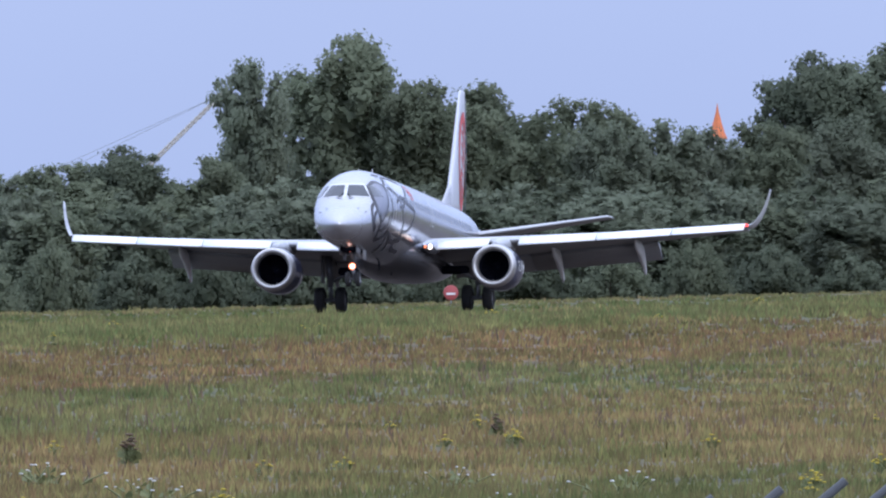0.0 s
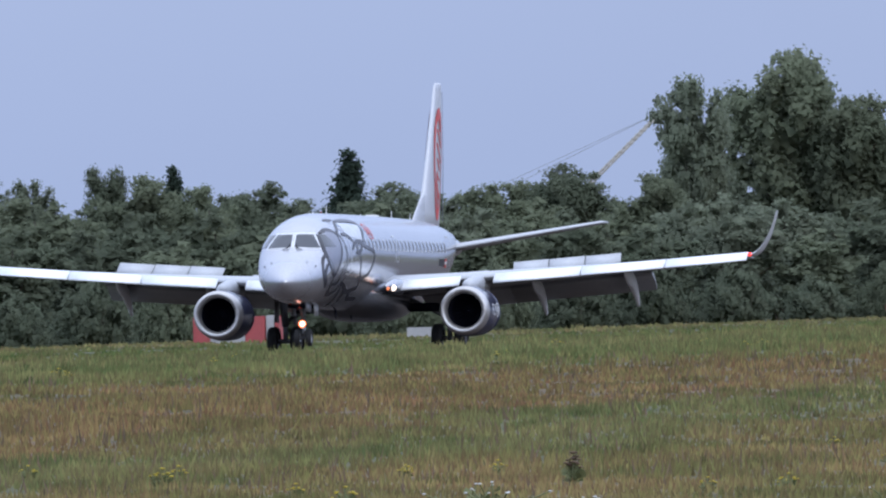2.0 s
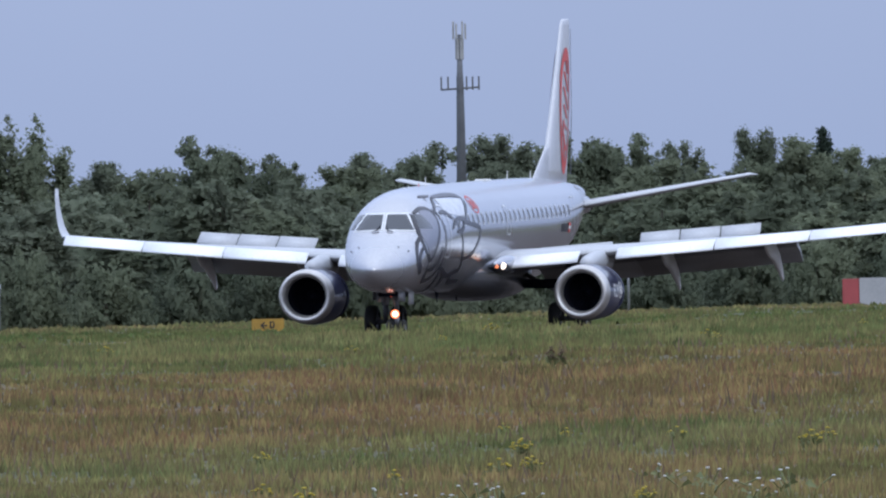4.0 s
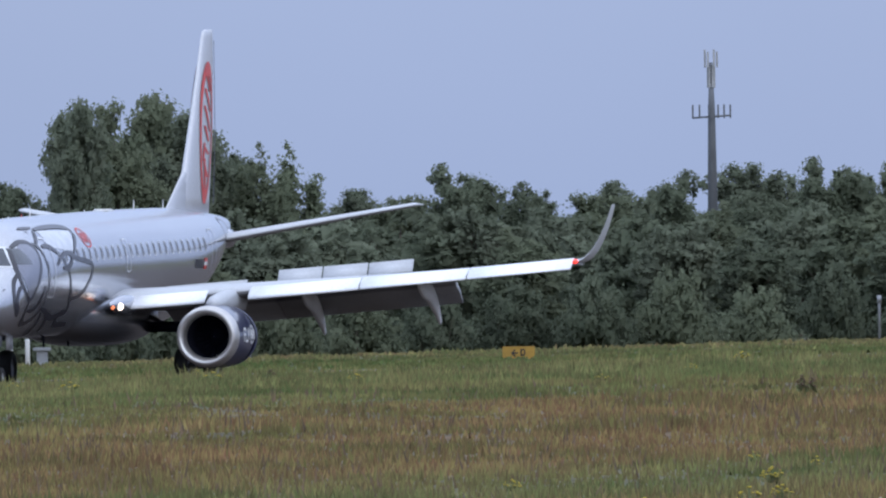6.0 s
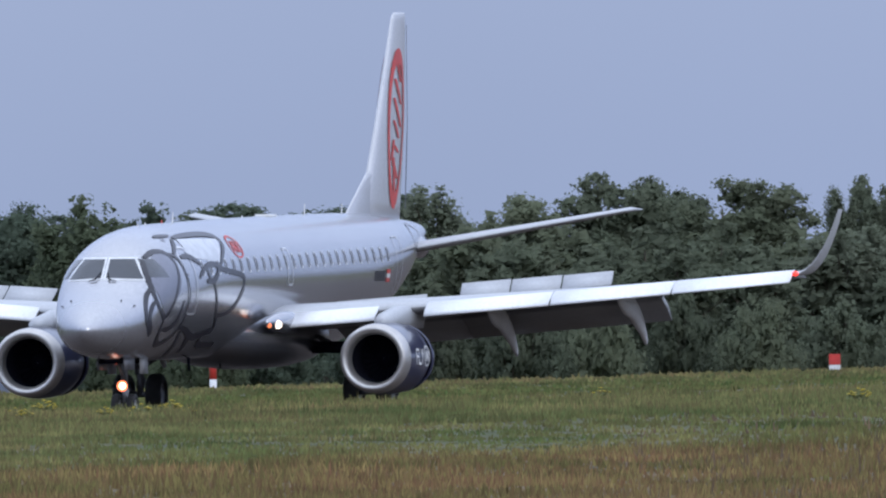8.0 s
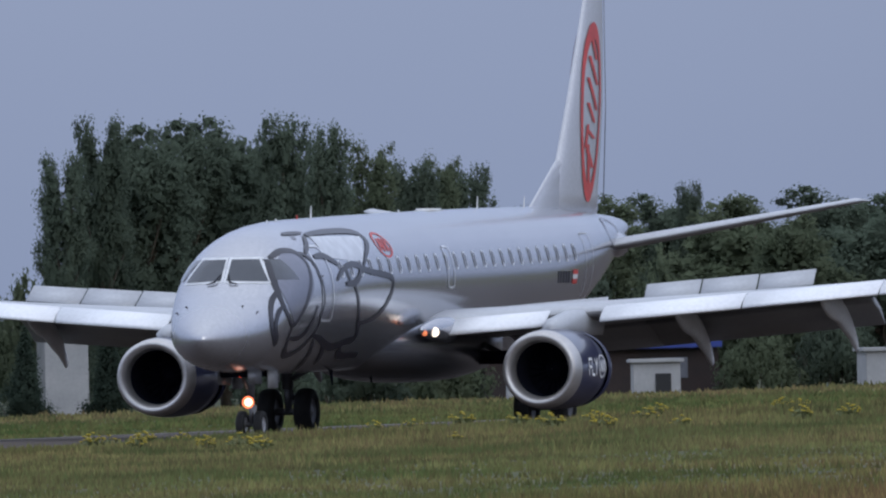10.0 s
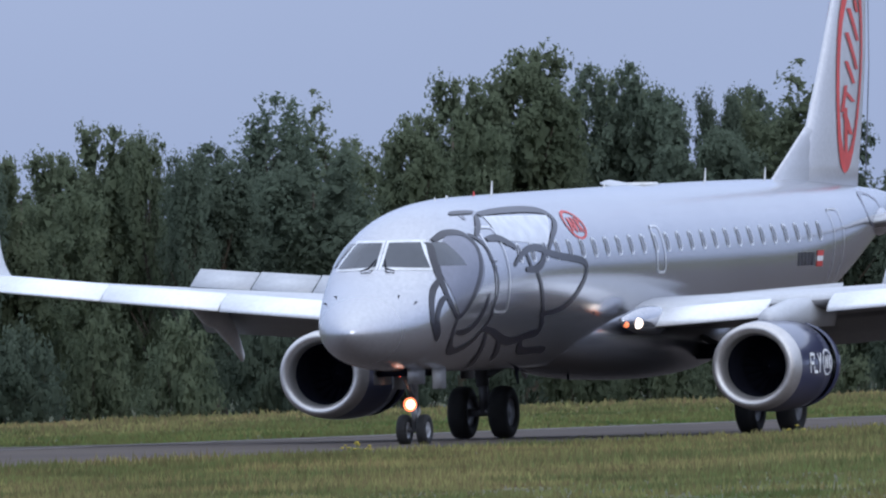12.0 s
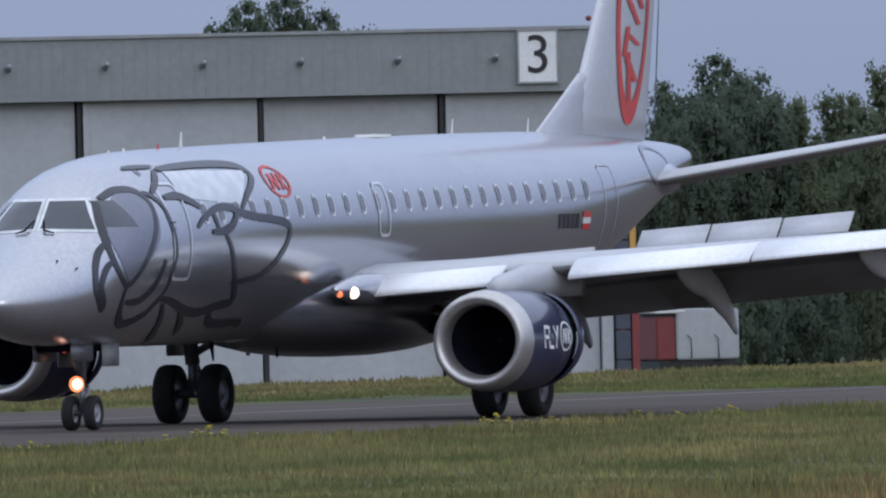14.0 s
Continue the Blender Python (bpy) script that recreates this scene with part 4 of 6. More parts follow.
    # spoilers, hinged at their front edge; raised by their keys
    for a0, a1, back, L in ((1.95, 4.28, 2.0, 0.60), (5.27, 6.52, 2.3, 0.62), (6.55, 7.82, 2.3, 0.62), (7.85, 9.12, 2.3, 0.62)):
        x, z, c, th = wing_at((a0 + a1) / 2)
        hx = x + c - back
        hz = wing_top((a0 + a1) / 2, hx) + 0.012 if a0 > 5 else z + 0.02
        m0 = wing_at(a0)
        m1 = wing_at(a1)
        yaw = math.atan2((m1[0] + m1[2]) - (m0[0] + m0[2]), a1 - a0)
        rise = math.atan2(m1[1] - m0[1], a1 - a0)
        bm = bmesh.new()
        half = (a1 - a0) / 2
        box(bm, (0, -half, -0.02), (L, half, 0.02), 0.008)
        sp = part("spoiler", bm, M_WING, wing, "pale grey spoiler panel")
        base = Matrix.Translation((hx + NOSE, s * (a0 + a1) / 2, hz)) @ Matrix.Rotation(-s * yaw, 4, "Z") @ Matrix.Rotation(s * rise, 4, "X")
        sp.matrix_basis = base
        spoilers.append((sp, base))
    # position lamp
    bm = bmesh.new()
    x, z, c, th = wing_at(13.6)
    bmesh.ops.create_uvsphere(bm, u_segments=10, v_segments=6, radius=0.075, matrix=Matrix.Translation((x + 0.12 + NOSE, s * 13.62, z + 0.02)) @ Matrix.Diagonal((1.6, 1, 0.8, 1)))
    part("position_lamp", bm, M_NAV if s < 0 else M_GLASS, wing, "red position lamp" if s < 0 else "unlit position lamp")

    # tailplane
    secs = []
    for a in (0.35, 1.2, 3.0, 4.8, 5.75, 5.9):
        x = 31.0 + (a - 0.9) * 0.66
        c = 2.95 - (a - 0.9) * 0.325
        if a > 5.8:
            x, c = x + 0.25, c - 0.35
        secs.append((s * a, wing_section(x, 4.16 + (a - 0.9) * 0.185, c, 0.095 if a < 5.8 else 0.05)))
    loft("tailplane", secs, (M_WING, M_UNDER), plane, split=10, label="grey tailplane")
    bm = bmesh.new()
    for a in (0.0,):
        tube(bm, [(31.0 + NOSE, s * 0.75, 4.15), (32.3 + NOSE, s * 0.72, 4.2), (33.6 + NOSE, s * 0.45, 4.25)], [0.16, 0.30, 0.1], 12)
    part("tailplane_root", bm, M_SILVER, plane)

    # engine
    CX, CY, CZ = 11.72 + NOSE, s * 4.43, 1.42
    eng = tagged(new("engine"), "")
    eng.parent = plane
    bm = bmesh.new()
    lathe(bm, [(0.40, 0.620), (0.24, 0.627), (0.12, 0.652), (0.04, 0.698), (0.0, 0.754), (0.025, 0.810), (0.14, 0.858), (0.42, 0.893)], (CX, CY, CZ), 48, squash=0.97)
    bmesh.ops.recalc_face_normals(bm, faces=bm.faces)
    for f in bm.faces:
        f.normal_flip()
    part("intake_lip", bm, M_LIP, eng, "bare metal intake lip")
    bm = bmesh.new()
    lathe(bm, [(0.42, 0.893), (0.8, 0.918), (1.3, 0.928), (1.9, 0.915), (2.38, 0.885), (2.39, 0.76)], (CX, CY, CZ), 48, squash=0.97)
    part("fan_cowl", bm, M_NAVY, eng, "dark blue fan cowl")
    # duct, spinner and blades near-black: the intake's shade is in their colour
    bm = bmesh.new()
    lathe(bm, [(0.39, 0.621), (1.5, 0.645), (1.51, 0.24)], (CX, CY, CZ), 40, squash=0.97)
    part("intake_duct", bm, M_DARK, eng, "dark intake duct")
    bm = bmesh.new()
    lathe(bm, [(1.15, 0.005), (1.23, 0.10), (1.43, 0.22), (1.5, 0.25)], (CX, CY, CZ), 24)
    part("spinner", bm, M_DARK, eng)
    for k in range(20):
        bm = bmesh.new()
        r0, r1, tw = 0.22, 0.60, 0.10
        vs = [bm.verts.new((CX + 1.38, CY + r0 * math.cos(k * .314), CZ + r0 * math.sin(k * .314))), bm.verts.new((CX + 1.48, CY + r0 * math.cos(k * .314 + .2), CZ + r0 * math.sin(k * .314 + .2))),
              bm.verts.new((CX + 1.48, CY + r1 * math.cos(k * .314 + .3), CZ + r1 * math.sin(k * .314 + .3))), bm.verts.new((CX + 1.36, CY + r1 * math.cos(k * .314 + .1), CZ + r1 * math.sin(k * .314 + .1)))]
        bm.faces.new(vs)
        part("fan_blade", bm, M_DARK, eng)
    bm = bmesh.new()
    lathe(bm, [(2.2, 0.80), (3.0, 0.75)], (CX, CY, CZ), 40)
    part("reverser_cascade", bm, M_DARK, eng, "black reverser cascade")
    bm = bmesh.new()
    lathe(bm, [(2.41, 0.84), (2.43, 0.875), (2.65, 0.845), (2.95, 0.76), (3.14, 0.69), (3.13, 0.65), (2.8, 0.69)], (0, 0, 0), 48, squash=0.97)
    sleeve = part("reverser_sleeve", bm, M_NAVY, eng, "dark blue sliding reverser sleeve")
    sleeve.matrix_basis = Matrix.Translation((CX, CY, CZ))
    sleeves.append((sleeve, Vector((CX, CY, CZ))))
    bm = bmesh.new()
    lathe(bm, [(2.3, 0.54), (3.2, 0.52), (4.0, 0.38), (4.0, 0.34), (3.6, 0.26), (4.5, 0.06)], (CX, CY, CZ), 32)
    part("core_nozzle", bm, M_LIP, eng, "metal exhaust nozzle")
    # pylon
    secs = []
    for zz, x0, x1, w in ((2.15, 12.55, 17.2, 0.20), (2.38, 12.5, 17.4, 0.24), (2.52, 12.9, 17.4, 0.22), (2.72, 14.4, 17.2, 0.16)):
        secs.append((zz, [(x0, CY), (x0 + 0.25, CY + w * 0.8), (x0 + 1.2, CY + w), (x1 - 1.0, CY + w), (x1, CY), (x1 - 1.0, CY - w), (x0 + 1.2, CY - w), (x0 + 0.25, CY - w * 0.8)]))
    loft("pylon", secs, M_WING, eng, axis="z", label="grey engine pylon")
    # chine
    # white lettering and ring on the cowl
    def cowl(a, h, s=s, CX=CX, CY=CY, CZ=CZ):
        ang = h - 0.15
        return Vector((CX + a, CY + s * 0.938 * math.cos(ang), CZ + 0.915 * math.sin(ang)))
    emblem(lambda u, v: cowl(1.94 + 0.30 * u, 0.20 + 0.29 * v), BARS, M_WHITE, "cowl_mark", "white round emblem on the cowl", eng, 0.16)
    for x0, strokes in ((0.88, ((0, 0, 0, 1), (0, 1, .9, 1), (0, .5, .75, .5))), (1.12, ((0, 0, 0, 1), (0, 0, .9, 0))), (1.35, ((.5, 0, .5, .5), (.5, .5, 0, 1), (.5, .5, 1, 1)))):
        bm = bmesh.new()
        for ax, ay, bx, by in strokes:
            a, b = cowl(x0 + 0.20 * ax, 0.0 + 0.38 * ay), cowl(x0 + 0.20 * bx, 0.0 + 0.38 * by)
            t = (b - a).normalized()
            nn = Vector((0, s, 0.25)).normalized()
            w = t.cross(nn) * 0.032
            for q in [(a - t * .02 + w, a - t * .02 - w, b + t * .02 - w, b + t * .02 + w)]:
                bm.faces.new([bm.verts.new(v) for v in q])
        part("cowl_letter", bm, M_WHITE, eng, "white letter painted on the cowl", smooth=False)

# fin: height, leading and trailing edge, thickness; a thin fillet runs ahead of it along the crown
FIN = ((4.80, 29.35, 33.22, .30), (5.35, 29.45, 33.36, .31), (5.8, 29.60, 33.50, .32), (6.2, 29.95, 33.62, .32), (7.5, 30.95, 33.95, .29), (9.0, 31.98, 34.08, .22), (10.0, 32.62, 34.13, .15), (10.16, 32.78, 34.14, .12), (10.22, 33.0, 34.12, .06))
secs = []
for z, x0, x1, th in FIN:
    sec = []
    for i in range(13):
        t = (1 - math.cos(math.pi * i / 12)) / 2
        sec.append((x0 + (x1 - x0) * t, -th / 2 * 2.6 * (math.sqrt(t) * (1 - t) ** 0.8) ** 0.9 if 0 < t < 1 else 0.0))
    sec = sec + [(x, -y) for x, y in sec[-2:0:-1]]
    secs.append((z, sec))
fin = loft("fin", secs, M_FIN, plane, axis="z", label="silver tail fin")
secs = []
for z, x0 in ((4.86, 26.95), (5.08, 27.42), (5.5, 28.36), (5.9, 29.25), (6.12, 29.74)):
    secs.append((z, [(x0, -0.012), (x0 + 0.1, -0.035), (30.3, -0.12), (30.3, 0.12), (x0 + 0.1, 0.035), (x0, 0.012)]))
loft("dorsal_fillet", secs, M_FIN, fin, axis="z", label="thin silver dorsal fillet ahead of the fin")
bm = bmesh.new()
tube(bm, [(33.55 + NOSE, -0.085, 5.2), (33.95 + NOSE, -0.075, 7.4), (34.08 + NOSE, -0.05, 9.9)], [0.012, 0.012, 0.01], 4)
part("rudder_edge", bm, M_INKFILL, fin, "dark rudder trailing strip")


def fin_half(x, z):
    """Half thickness of the fin at a station and height."""
    for (z0, a0, b0, t0), (z1, a1, b1, t1) in zip(FIN, FIN[1:]):
        if z0 <= z <= z1:
            k = (z - z0) / (z1 - z0)
            xa, xb, th = a0 + (a1 - a0) * k, b0 + (b1 - b0) * k, t0 + (t1 - t0) * k
            t = min(max((x - xa) / (xb - xa), 0.001), 0.999)
            return th / 2 * 2.6 * (math.sqrt(t) * (1 - t) ** 0.8) ** 0.9
    return 0.1


for s in (-1, 1):
    def fin_skin(a, b, s=s):
        z = 7.24 + 2.06 * b
        x = 32.34 + 0.94 * a + 0.24 * (z - 7.24)
        return Vector((x + NOSE, s * (fin_half(x, z) + 0.02), z))
    emblem(fin_skin, [(.0, -.86, -.28, -.36, .13), (-.34, -.42, .30, -.62, .17), (-.50, -.40, -.34, -.14, .12), (-.36, -.20, .36, -.30, .16), (-.38, .10, .30, -.12, .13), (-.40, .38, .50, .02, .13), (-.30, .62, .48, .30, .13), (-.12, .84, .34, .58, .12)], M_RED, "tail_mark", "red oval emblem on the fin", fin, 0.19)

# antennas and fairings on the crown
for x, h, L, lab in ((8.0, 0.08, 0.16, M_RED), (9.1, 0.26, 0.16, M_WHITE), (6.3, 0.05, 0.2, M_WHITE), (5.6, 0.05, 0.12, M_WHITE), (16.3, 0.05, 0.2, M_WHITE), (22.9, 0.26, 0.12, M_WHITE), (26.9, 0.24, 0.10, M_WHITE)):
    zt = hull_at(x)[1]
    bm = bmesh.new()
    secs = [bm.verts.new((x + NOSE + dx, dy, zt - 0.03)) for dx, dy in ((0, 0), (L * 0.5, 0.02), (L, 0), (L * 0.5, -0.02))]
    tops = [bm.verts.new((x + NOSE + dx, dy, zt + h)) for dx, dy in ((h * 0.35, 0), (h * 0.35 + L * 0.25, 0.01), (h * 0.35 + L * 0.5, 0), (h * 0.35 + L * 0.25, -0.01))]
    for k in range(4):
        bm.faces.new((secs[k], secs[(k + 1) % 4], tops[(k + 1) % 4], tops[k]))
    bm.faces.new(tops)
    part("antenna", bm, lab, fuselage, smooth=False)
bm = bmesh.new()
box(bm, (18.35 + NOSE, -0.2, 4.96), (19.4 + NOSE, 0.2, 5.055), 0.04)
part("crown_fairing", bm, M_WHITE, fuselage, "white raised antenna fairing")
for x in (10.2, 13.4):
    bm = bmesh.new()
    zb = hull_at(x)[0]
    tube(bm, [(x + NOSE, -0.1, zb + 0.05), (x + 0.1 + NOSE, -0.1, zb - 0.3)], [0.05, 0.02], 6)
    part("belly_antenna", bm, M_DARK, fuselage, "dark belly antenna")


def lamp(x, y, z, r, mat, name, label, parent, ax=0.5):
    bm = bmesh.new()
    bmesh.ops.create_uvsphere(bm, u_segments=14, v_segments=8, radius=r, matrix=Matrix.Translation((x + NOSE, y, z)) @ Matrix.Diagonal((ax, 1, 1, 1)))
    return part(name, bm, mat, parent, label)


for s in (-1, 1):
    # dark glazed housing in the wing root with its lamps
    bm = bmesh.new()
    rings = []
    for k in range(7):
        t = k / 6
        r = 0.30 * (0.25 + 0.75 * math.sin(math.pi * 0.5 * min(t * 1.4, 1)))
        rings.append([bm.verts.new((12.6 + 1.4 * t + NOSE, s * (1.50 + 0.25 * t + r * 0.8 * math.cos(2 * math.pi * j / 16)), 2.34 + 0.95 * r * math.sin(2 * math.pi * j / 16))) for j in range(16)])
    for r0, r1 in zip(rings, rings[1:]):
        for j in range(16):
            bm.faces.new((r0[j], r0[(j + 1) % 16], r1[(j + 1) % 16], r1[j]))
    bm.faces.new(rings[0])
    bmesh.ops.recalc_face_normals(bm, faces=bm.faces)
    part("lamp_housing", bm, M_SILVER, plane)
    lamp(12.98, s * 1.72, 2.29, 0.105, M_LAMP, "landing_lamp", "bright landing lamp", plane)
    lamp(12.66, s * 1.58, 2.27, 0.06, M_LAMP2, "taxi_lamp", "small amber-lit lamp", plane)
    lamp(10.98, s * 1.455, 2.52, 0.034, M_GLASS, "wing_inspection_lamp", "small unlit wing inspection lamp", plane)


def wheel(x, y, r, w, gear, rim):
    bm = bmesh.new()
    lathe(bm, [(-w * 0.36, r * 0.52), (-w * 0.46, r * 0.62), (-w * 0.5, r * 0.80), (-w * 0.40, r * 0.95), (-w * 0.2, r), (w * 0.2, r), (w * 0.40, r * 0.95), (w * 0.5, r * 0.80), (w * 0.46, r * 0.62), (w * 0.36, r * 0.52)], (0, 0, 0), 32, "y")
    t = part("tyre", bm, M_RUBBER, gear, "black tyre")
    t.matrix_basis = Matrix.Translation((x, y, r + 0.06))
    bm = bmesh.new()
    for q in (-1, 1):
        lathe(bm, [(q * w * 0.37, r * 0.54), (q * w * 0.30, r * 0.46), (q * w * 0.22, r * 0.30), (q * w * 0.34, r * 0.16), (q * w * 0.36, 0.001)], (0, 0, 0), 24, "y")
    h = part("rim", bm, rim, t, "pale wheel rim")
    return t


# nose gear
X = 4.10 + NOSE
gear = tagged(new("nose_gear"), "")
gear.parent = plane
for y in (-0.2, 0.2):
    wheel(X, y, 0.30, 0.20, gear, M_RIM)
bm = bmesh.new()
tube(bm, [(X, 0, 0.36), (X, 0, 0.95)], [0.055, 0.055], 10)
tube(bm, [(X, 0, 0.9), (X + 0.05, 0, 1.7)], [0.085, 0.095], 10)
tube(bm, [(X, -0.2, 0.36), (X, 0.2, 0.36)], [0.05, 0.05], 8)
tube(bm, [(X - 0.9, 0, 1.62), (X - 0.05, 0, 1.0)], [0.05, 0.05], 8)
tube(bm, [(X + 0.08, 0, 0.5), (X + 0.3, 0, 0.72), (X + 0.1, 0, 1.0)], [0.03, 0.04, 0.03], 6)
part("strut", bm, M_STEEL, gear, "grey steel strut")
for s in (-1, 1):
    bm = bmesh.new()
    box(bm, (X - 0.05, s * 0.40 - 0.015, 1.14), (X + 0.75, s * 0.40 + 0.015, 1.55), 0.01)
    part("gear_door", bm, M_UNDER, gear, "grey gear door")
    bm = bmesh.new()
    box(bm, (X - 1.4, s * 0.34 - 0.012, 1.24), (X - 0.35, s * 0.34 + 0.012, 1.56), 0.01)
    part("gear_door", bm, M_STEEL, gear, "grey gear door")
# solid box for the open bay, its shade put into the colour
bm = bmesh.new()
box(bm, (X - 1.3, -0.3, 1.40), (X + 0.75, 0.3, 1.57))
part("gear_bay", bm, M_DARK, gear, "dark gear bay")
lamp(3.88, 0, 0.85, 0.088, M_LAMP, "taxi_lamp", "bright taxi lamp on the nose gear", gear)
# added glowing ring that stands in for the orange halo round the lamp
bm = bmesh.new()
lathe(bm, [(-0.03, 0.135), (0.0, 0.11), (0.03, 0.06)], (3.88 + NOSE, 0, 0.85), 24)
part("lamp_reflector", bm, M_LAMP2, gear, "amber-lit lamp reflector ring")
bm = bmesh.new()
lathe(bm, [(-0.05, 0.14), (0.05, 0.11), (0.16, 0.03)], (3.90 + NOSE, 0, 0.85), 20)
part("lamp_shell", bm, M_STEEL, gear)
lamp(3.28, 0, 1.435, 0.045, M_BEACON, "beacon_lamp", "small red-orange lamp under the nose", plane)

# main gear
for s in (-1, 1):
    X = 17.55 + NOSE
    gear = tagged(new("main_gear"), "")
    gear.parent = plane
    for y in (-0.42, 0.42):
        wheel(X, s * 2.97 + y, 0.52, 0.40, gear, M_STEEL)
    bm = bmesh.new()
    tube(bm, [(X, s * 2.97, 0.56), (X, s * 2.97, 1.2)], [0.09, 0.09], 12)
    tube(bm, [(X, s * 2.97, 1.1), (X - 0.1, s * 3.05, 2.4)], [0.13, 0.14], 12)
    tube(bm, [(X, s * 2.97 - 0.4, 0.58), (X, s * 2.97 + 0.4, 0.58)], [0.08, 0.08], 8)
    tube(bm, [(X, s * 2.9, 1.3), (X - 0.1, s * 1.6, 2.0)], [0.07, 0.07], 8)
    tube(bm, [(X + 0.12, s * 2.97, 0.66), (X + 0.42, s * 2.97, 0.92), (X + 0.12, s * 2.97, 1.2)], [0.035, 0.05, 0.035], 6)
    part("strut", bm, M_STEEL, gear, "grey steel strut")
    bm = bmesh.new()
    box(bm, (X - 0.45, s * 3.28 - 0.02, 1.25), (X + 0.4, s * 3.28 + 0.02, 2.35), 0.012)
    part("gear_door", bm, M_UNDER, gear, "grey gear door")
    # solid near-black block between belly and leg
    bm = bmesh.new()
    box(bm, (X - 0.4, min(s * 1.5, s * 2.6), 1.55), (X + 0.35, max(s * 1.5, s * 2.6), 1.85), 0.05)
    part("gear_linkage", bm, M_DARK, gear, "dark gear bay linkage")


# ---- buildings and airfield things beyond the runway ----
M_METAL = material("grey corrugated cladding", (0.25, 0.26, 0.26), 0.55, 0.1, (0.225, 0.235, 0.24), 0.6, 6)
M_DOOR = material("pale hangar door panel", (0.42, 0.43, 0.44), 0.55, 0.0, (0.38, 0.39, 0.40), 0.4, 5)
M_SLATE = material("dark blue-grey panel", (0.055, 0.065, 0.095), 0.3, 0.0, coat=0.4)
M_ORANGE = material("yellow-orange paint", (0.62, 0.34, 0.08), 0.5)
M_YELLOW = material("yellow sign face", (0.38, 0.22, 0.03), 0.6)
M_BLUE = material("blue fascia paint", (0.03, 0.06, 0.30), 0.45)
M_BROWN = material("dark brown boards", (0.048, 0.031, 0.027), 0.85, 0, (0.033, 0.025, 0.023), 1, 12)
M_GREY = material("galvanised steel", (0.30, 0.31, 0.32), 0.5, 0.4)
M_BLACK = material("black paint", (0.012, 0.012, 0.014), 0.5)
M_DULLRED = material("dull red paint", (0.22, 0.04, 0.04), 0.6)
M_TILE = material("orange roof covering", (0.70, 0.20, 0.07), 0.7)
M_CRANE = material("cream crane paint", (0.40, 0.37, 0.32), 0.6)


def spot(bearing, y):
    d = y / math.cos(radians(bearing))
    return d, d * math.sin(radians(bearing))


# hangar: right front corner at a bearing, its front running away to smaller bearings
hangar = tagged(new("hangar"), "large grey aircraft hangar with pale sliding doors", "hangar")
HB, HD = 70.573, 660.0
corner = Vector((HD * math.sin(radians(HB)), HD * math.cos(radians(HB)), 0))
hangar.matrix_basis = Matrix.Translation(corner) @ Matrix.Rotation(math.atan2(0.943, -0.3325) + radians(10), 4, "Z")
# own space: x along the front, y = towards the airfield, z up
TOP, BAND, LOW = 8.41, 6.80, -1.5
bm = bmesh.new()
box(bm, (0.0, -40, LOW), (62, -0.9, TOP - 0.15))
part("hall", bm, M_METAL, hangar, "grey clad hall", smooth=False)
bm = bmesh.new()
box(bm, (0.0, -0.9, BAND), (62, 0.12, TOP - 0.06))
for k in range(206):
    box(bm, (0.06 + 0.3 * k, 0.12, BAND + 0.02), (0.10 + 0.3 * k, 0.128, TOP - 0.08))
part("parapet", bm, M_METAL, hangar, "grey ribbed parapet", smooth=False)
bm = bmesh.new()
box(bm, (-0.62, -0.95, TOP - 0.06), (62.1, 0.2, TOP + 0.03), 0.01)
part("coping", bm, M_GREY, hangar, smooth=False)
for k in range(13):
    bm = bmesh.new()
    x0 = 4.62 * k - 0.30
    xl = max(x0, 0.32)
    yb = -0.28 - 0.18 * (k % 2)
    box(bm, (xl, yb - 0.1, LOW), (x0 + 4.44, yb, BAND - 0.02), 0.01)
    part("sliding_door", bm, M_DOOR, hangar, "pale sliding door panel", smooth=False)
    bm = bmesh.new()
    box(bm, (x0 + 4.3, yb, LOW), (x0 + 4.44, yb + 0.07, BAND - 0.04), 0.01)
    part("door_stile", bm, M_DOOR, hangar, smooth=False)
    bm = bmesh.new()
    box(bm, (x0 + 4.48, -0.62, LOW), (x0 + 4.58, -0.3, BAND - 0.01))
    part("door_joint", bm, M_BLACK, hangar, "dark gap between doors", smooth=False)
bm = bmesh.new()
box(bm, (0.02, -0.2, LOW), (0.30, 0.02, BAND - 0.02))
part("door_post", bm, M_DOOR, hangar, smooth=False)
for k in range(24):
    bm = bmesh.new()
    x0 = 0.49 + 2.48 * k
    tube(bm, [(x0, 0.12, TOP - 0.75), (x0, 0.35, TOP - 0.72)], [0.03, 0.03], 6)
    tube(bm, [(x0 - 0.02, 0.30, TOP - 0.78), (x0 - 0.02, 0.62, TOP - 0.70)], [0.09, 0.06], 10)
    part("wall_lamp", bm, M_GREY, hangar, "small grey wall lamp")
for k in range(13):
    bm = bmesh.new()
    z0 = LOW + 0.755 * k
    box(bm, (-0.40, -0.9, z0), (-0.02, 0.14, z0 + 0.72), 0.015)
    part("corner_panel", bm, M_SLATE, hangar, smooth=False)
bm = bmesh.new()
box(bm, (-0.58, -0.9, 1.9), (-0.42, 0.16, TOP - 0.07), 0.01)
part("corner_edge", bm, M_ORANGE, hangar, "yellow-orange corner edge", smooth=False)
bm = bmesh.new()
box(bm, (-0.62, -0.9, LOW), (-0.43, 0.17, 1.9), 0.01)
part("corner_guard", bm, M_DULLRED, hangar, "red corner guard", smooth=False)
bm = bmesh.new()
tube(bm, [(0.3, -0.3, TOP), (0.3, -0.3, TOP + 0.14)], [0.02, 0.02], 6)
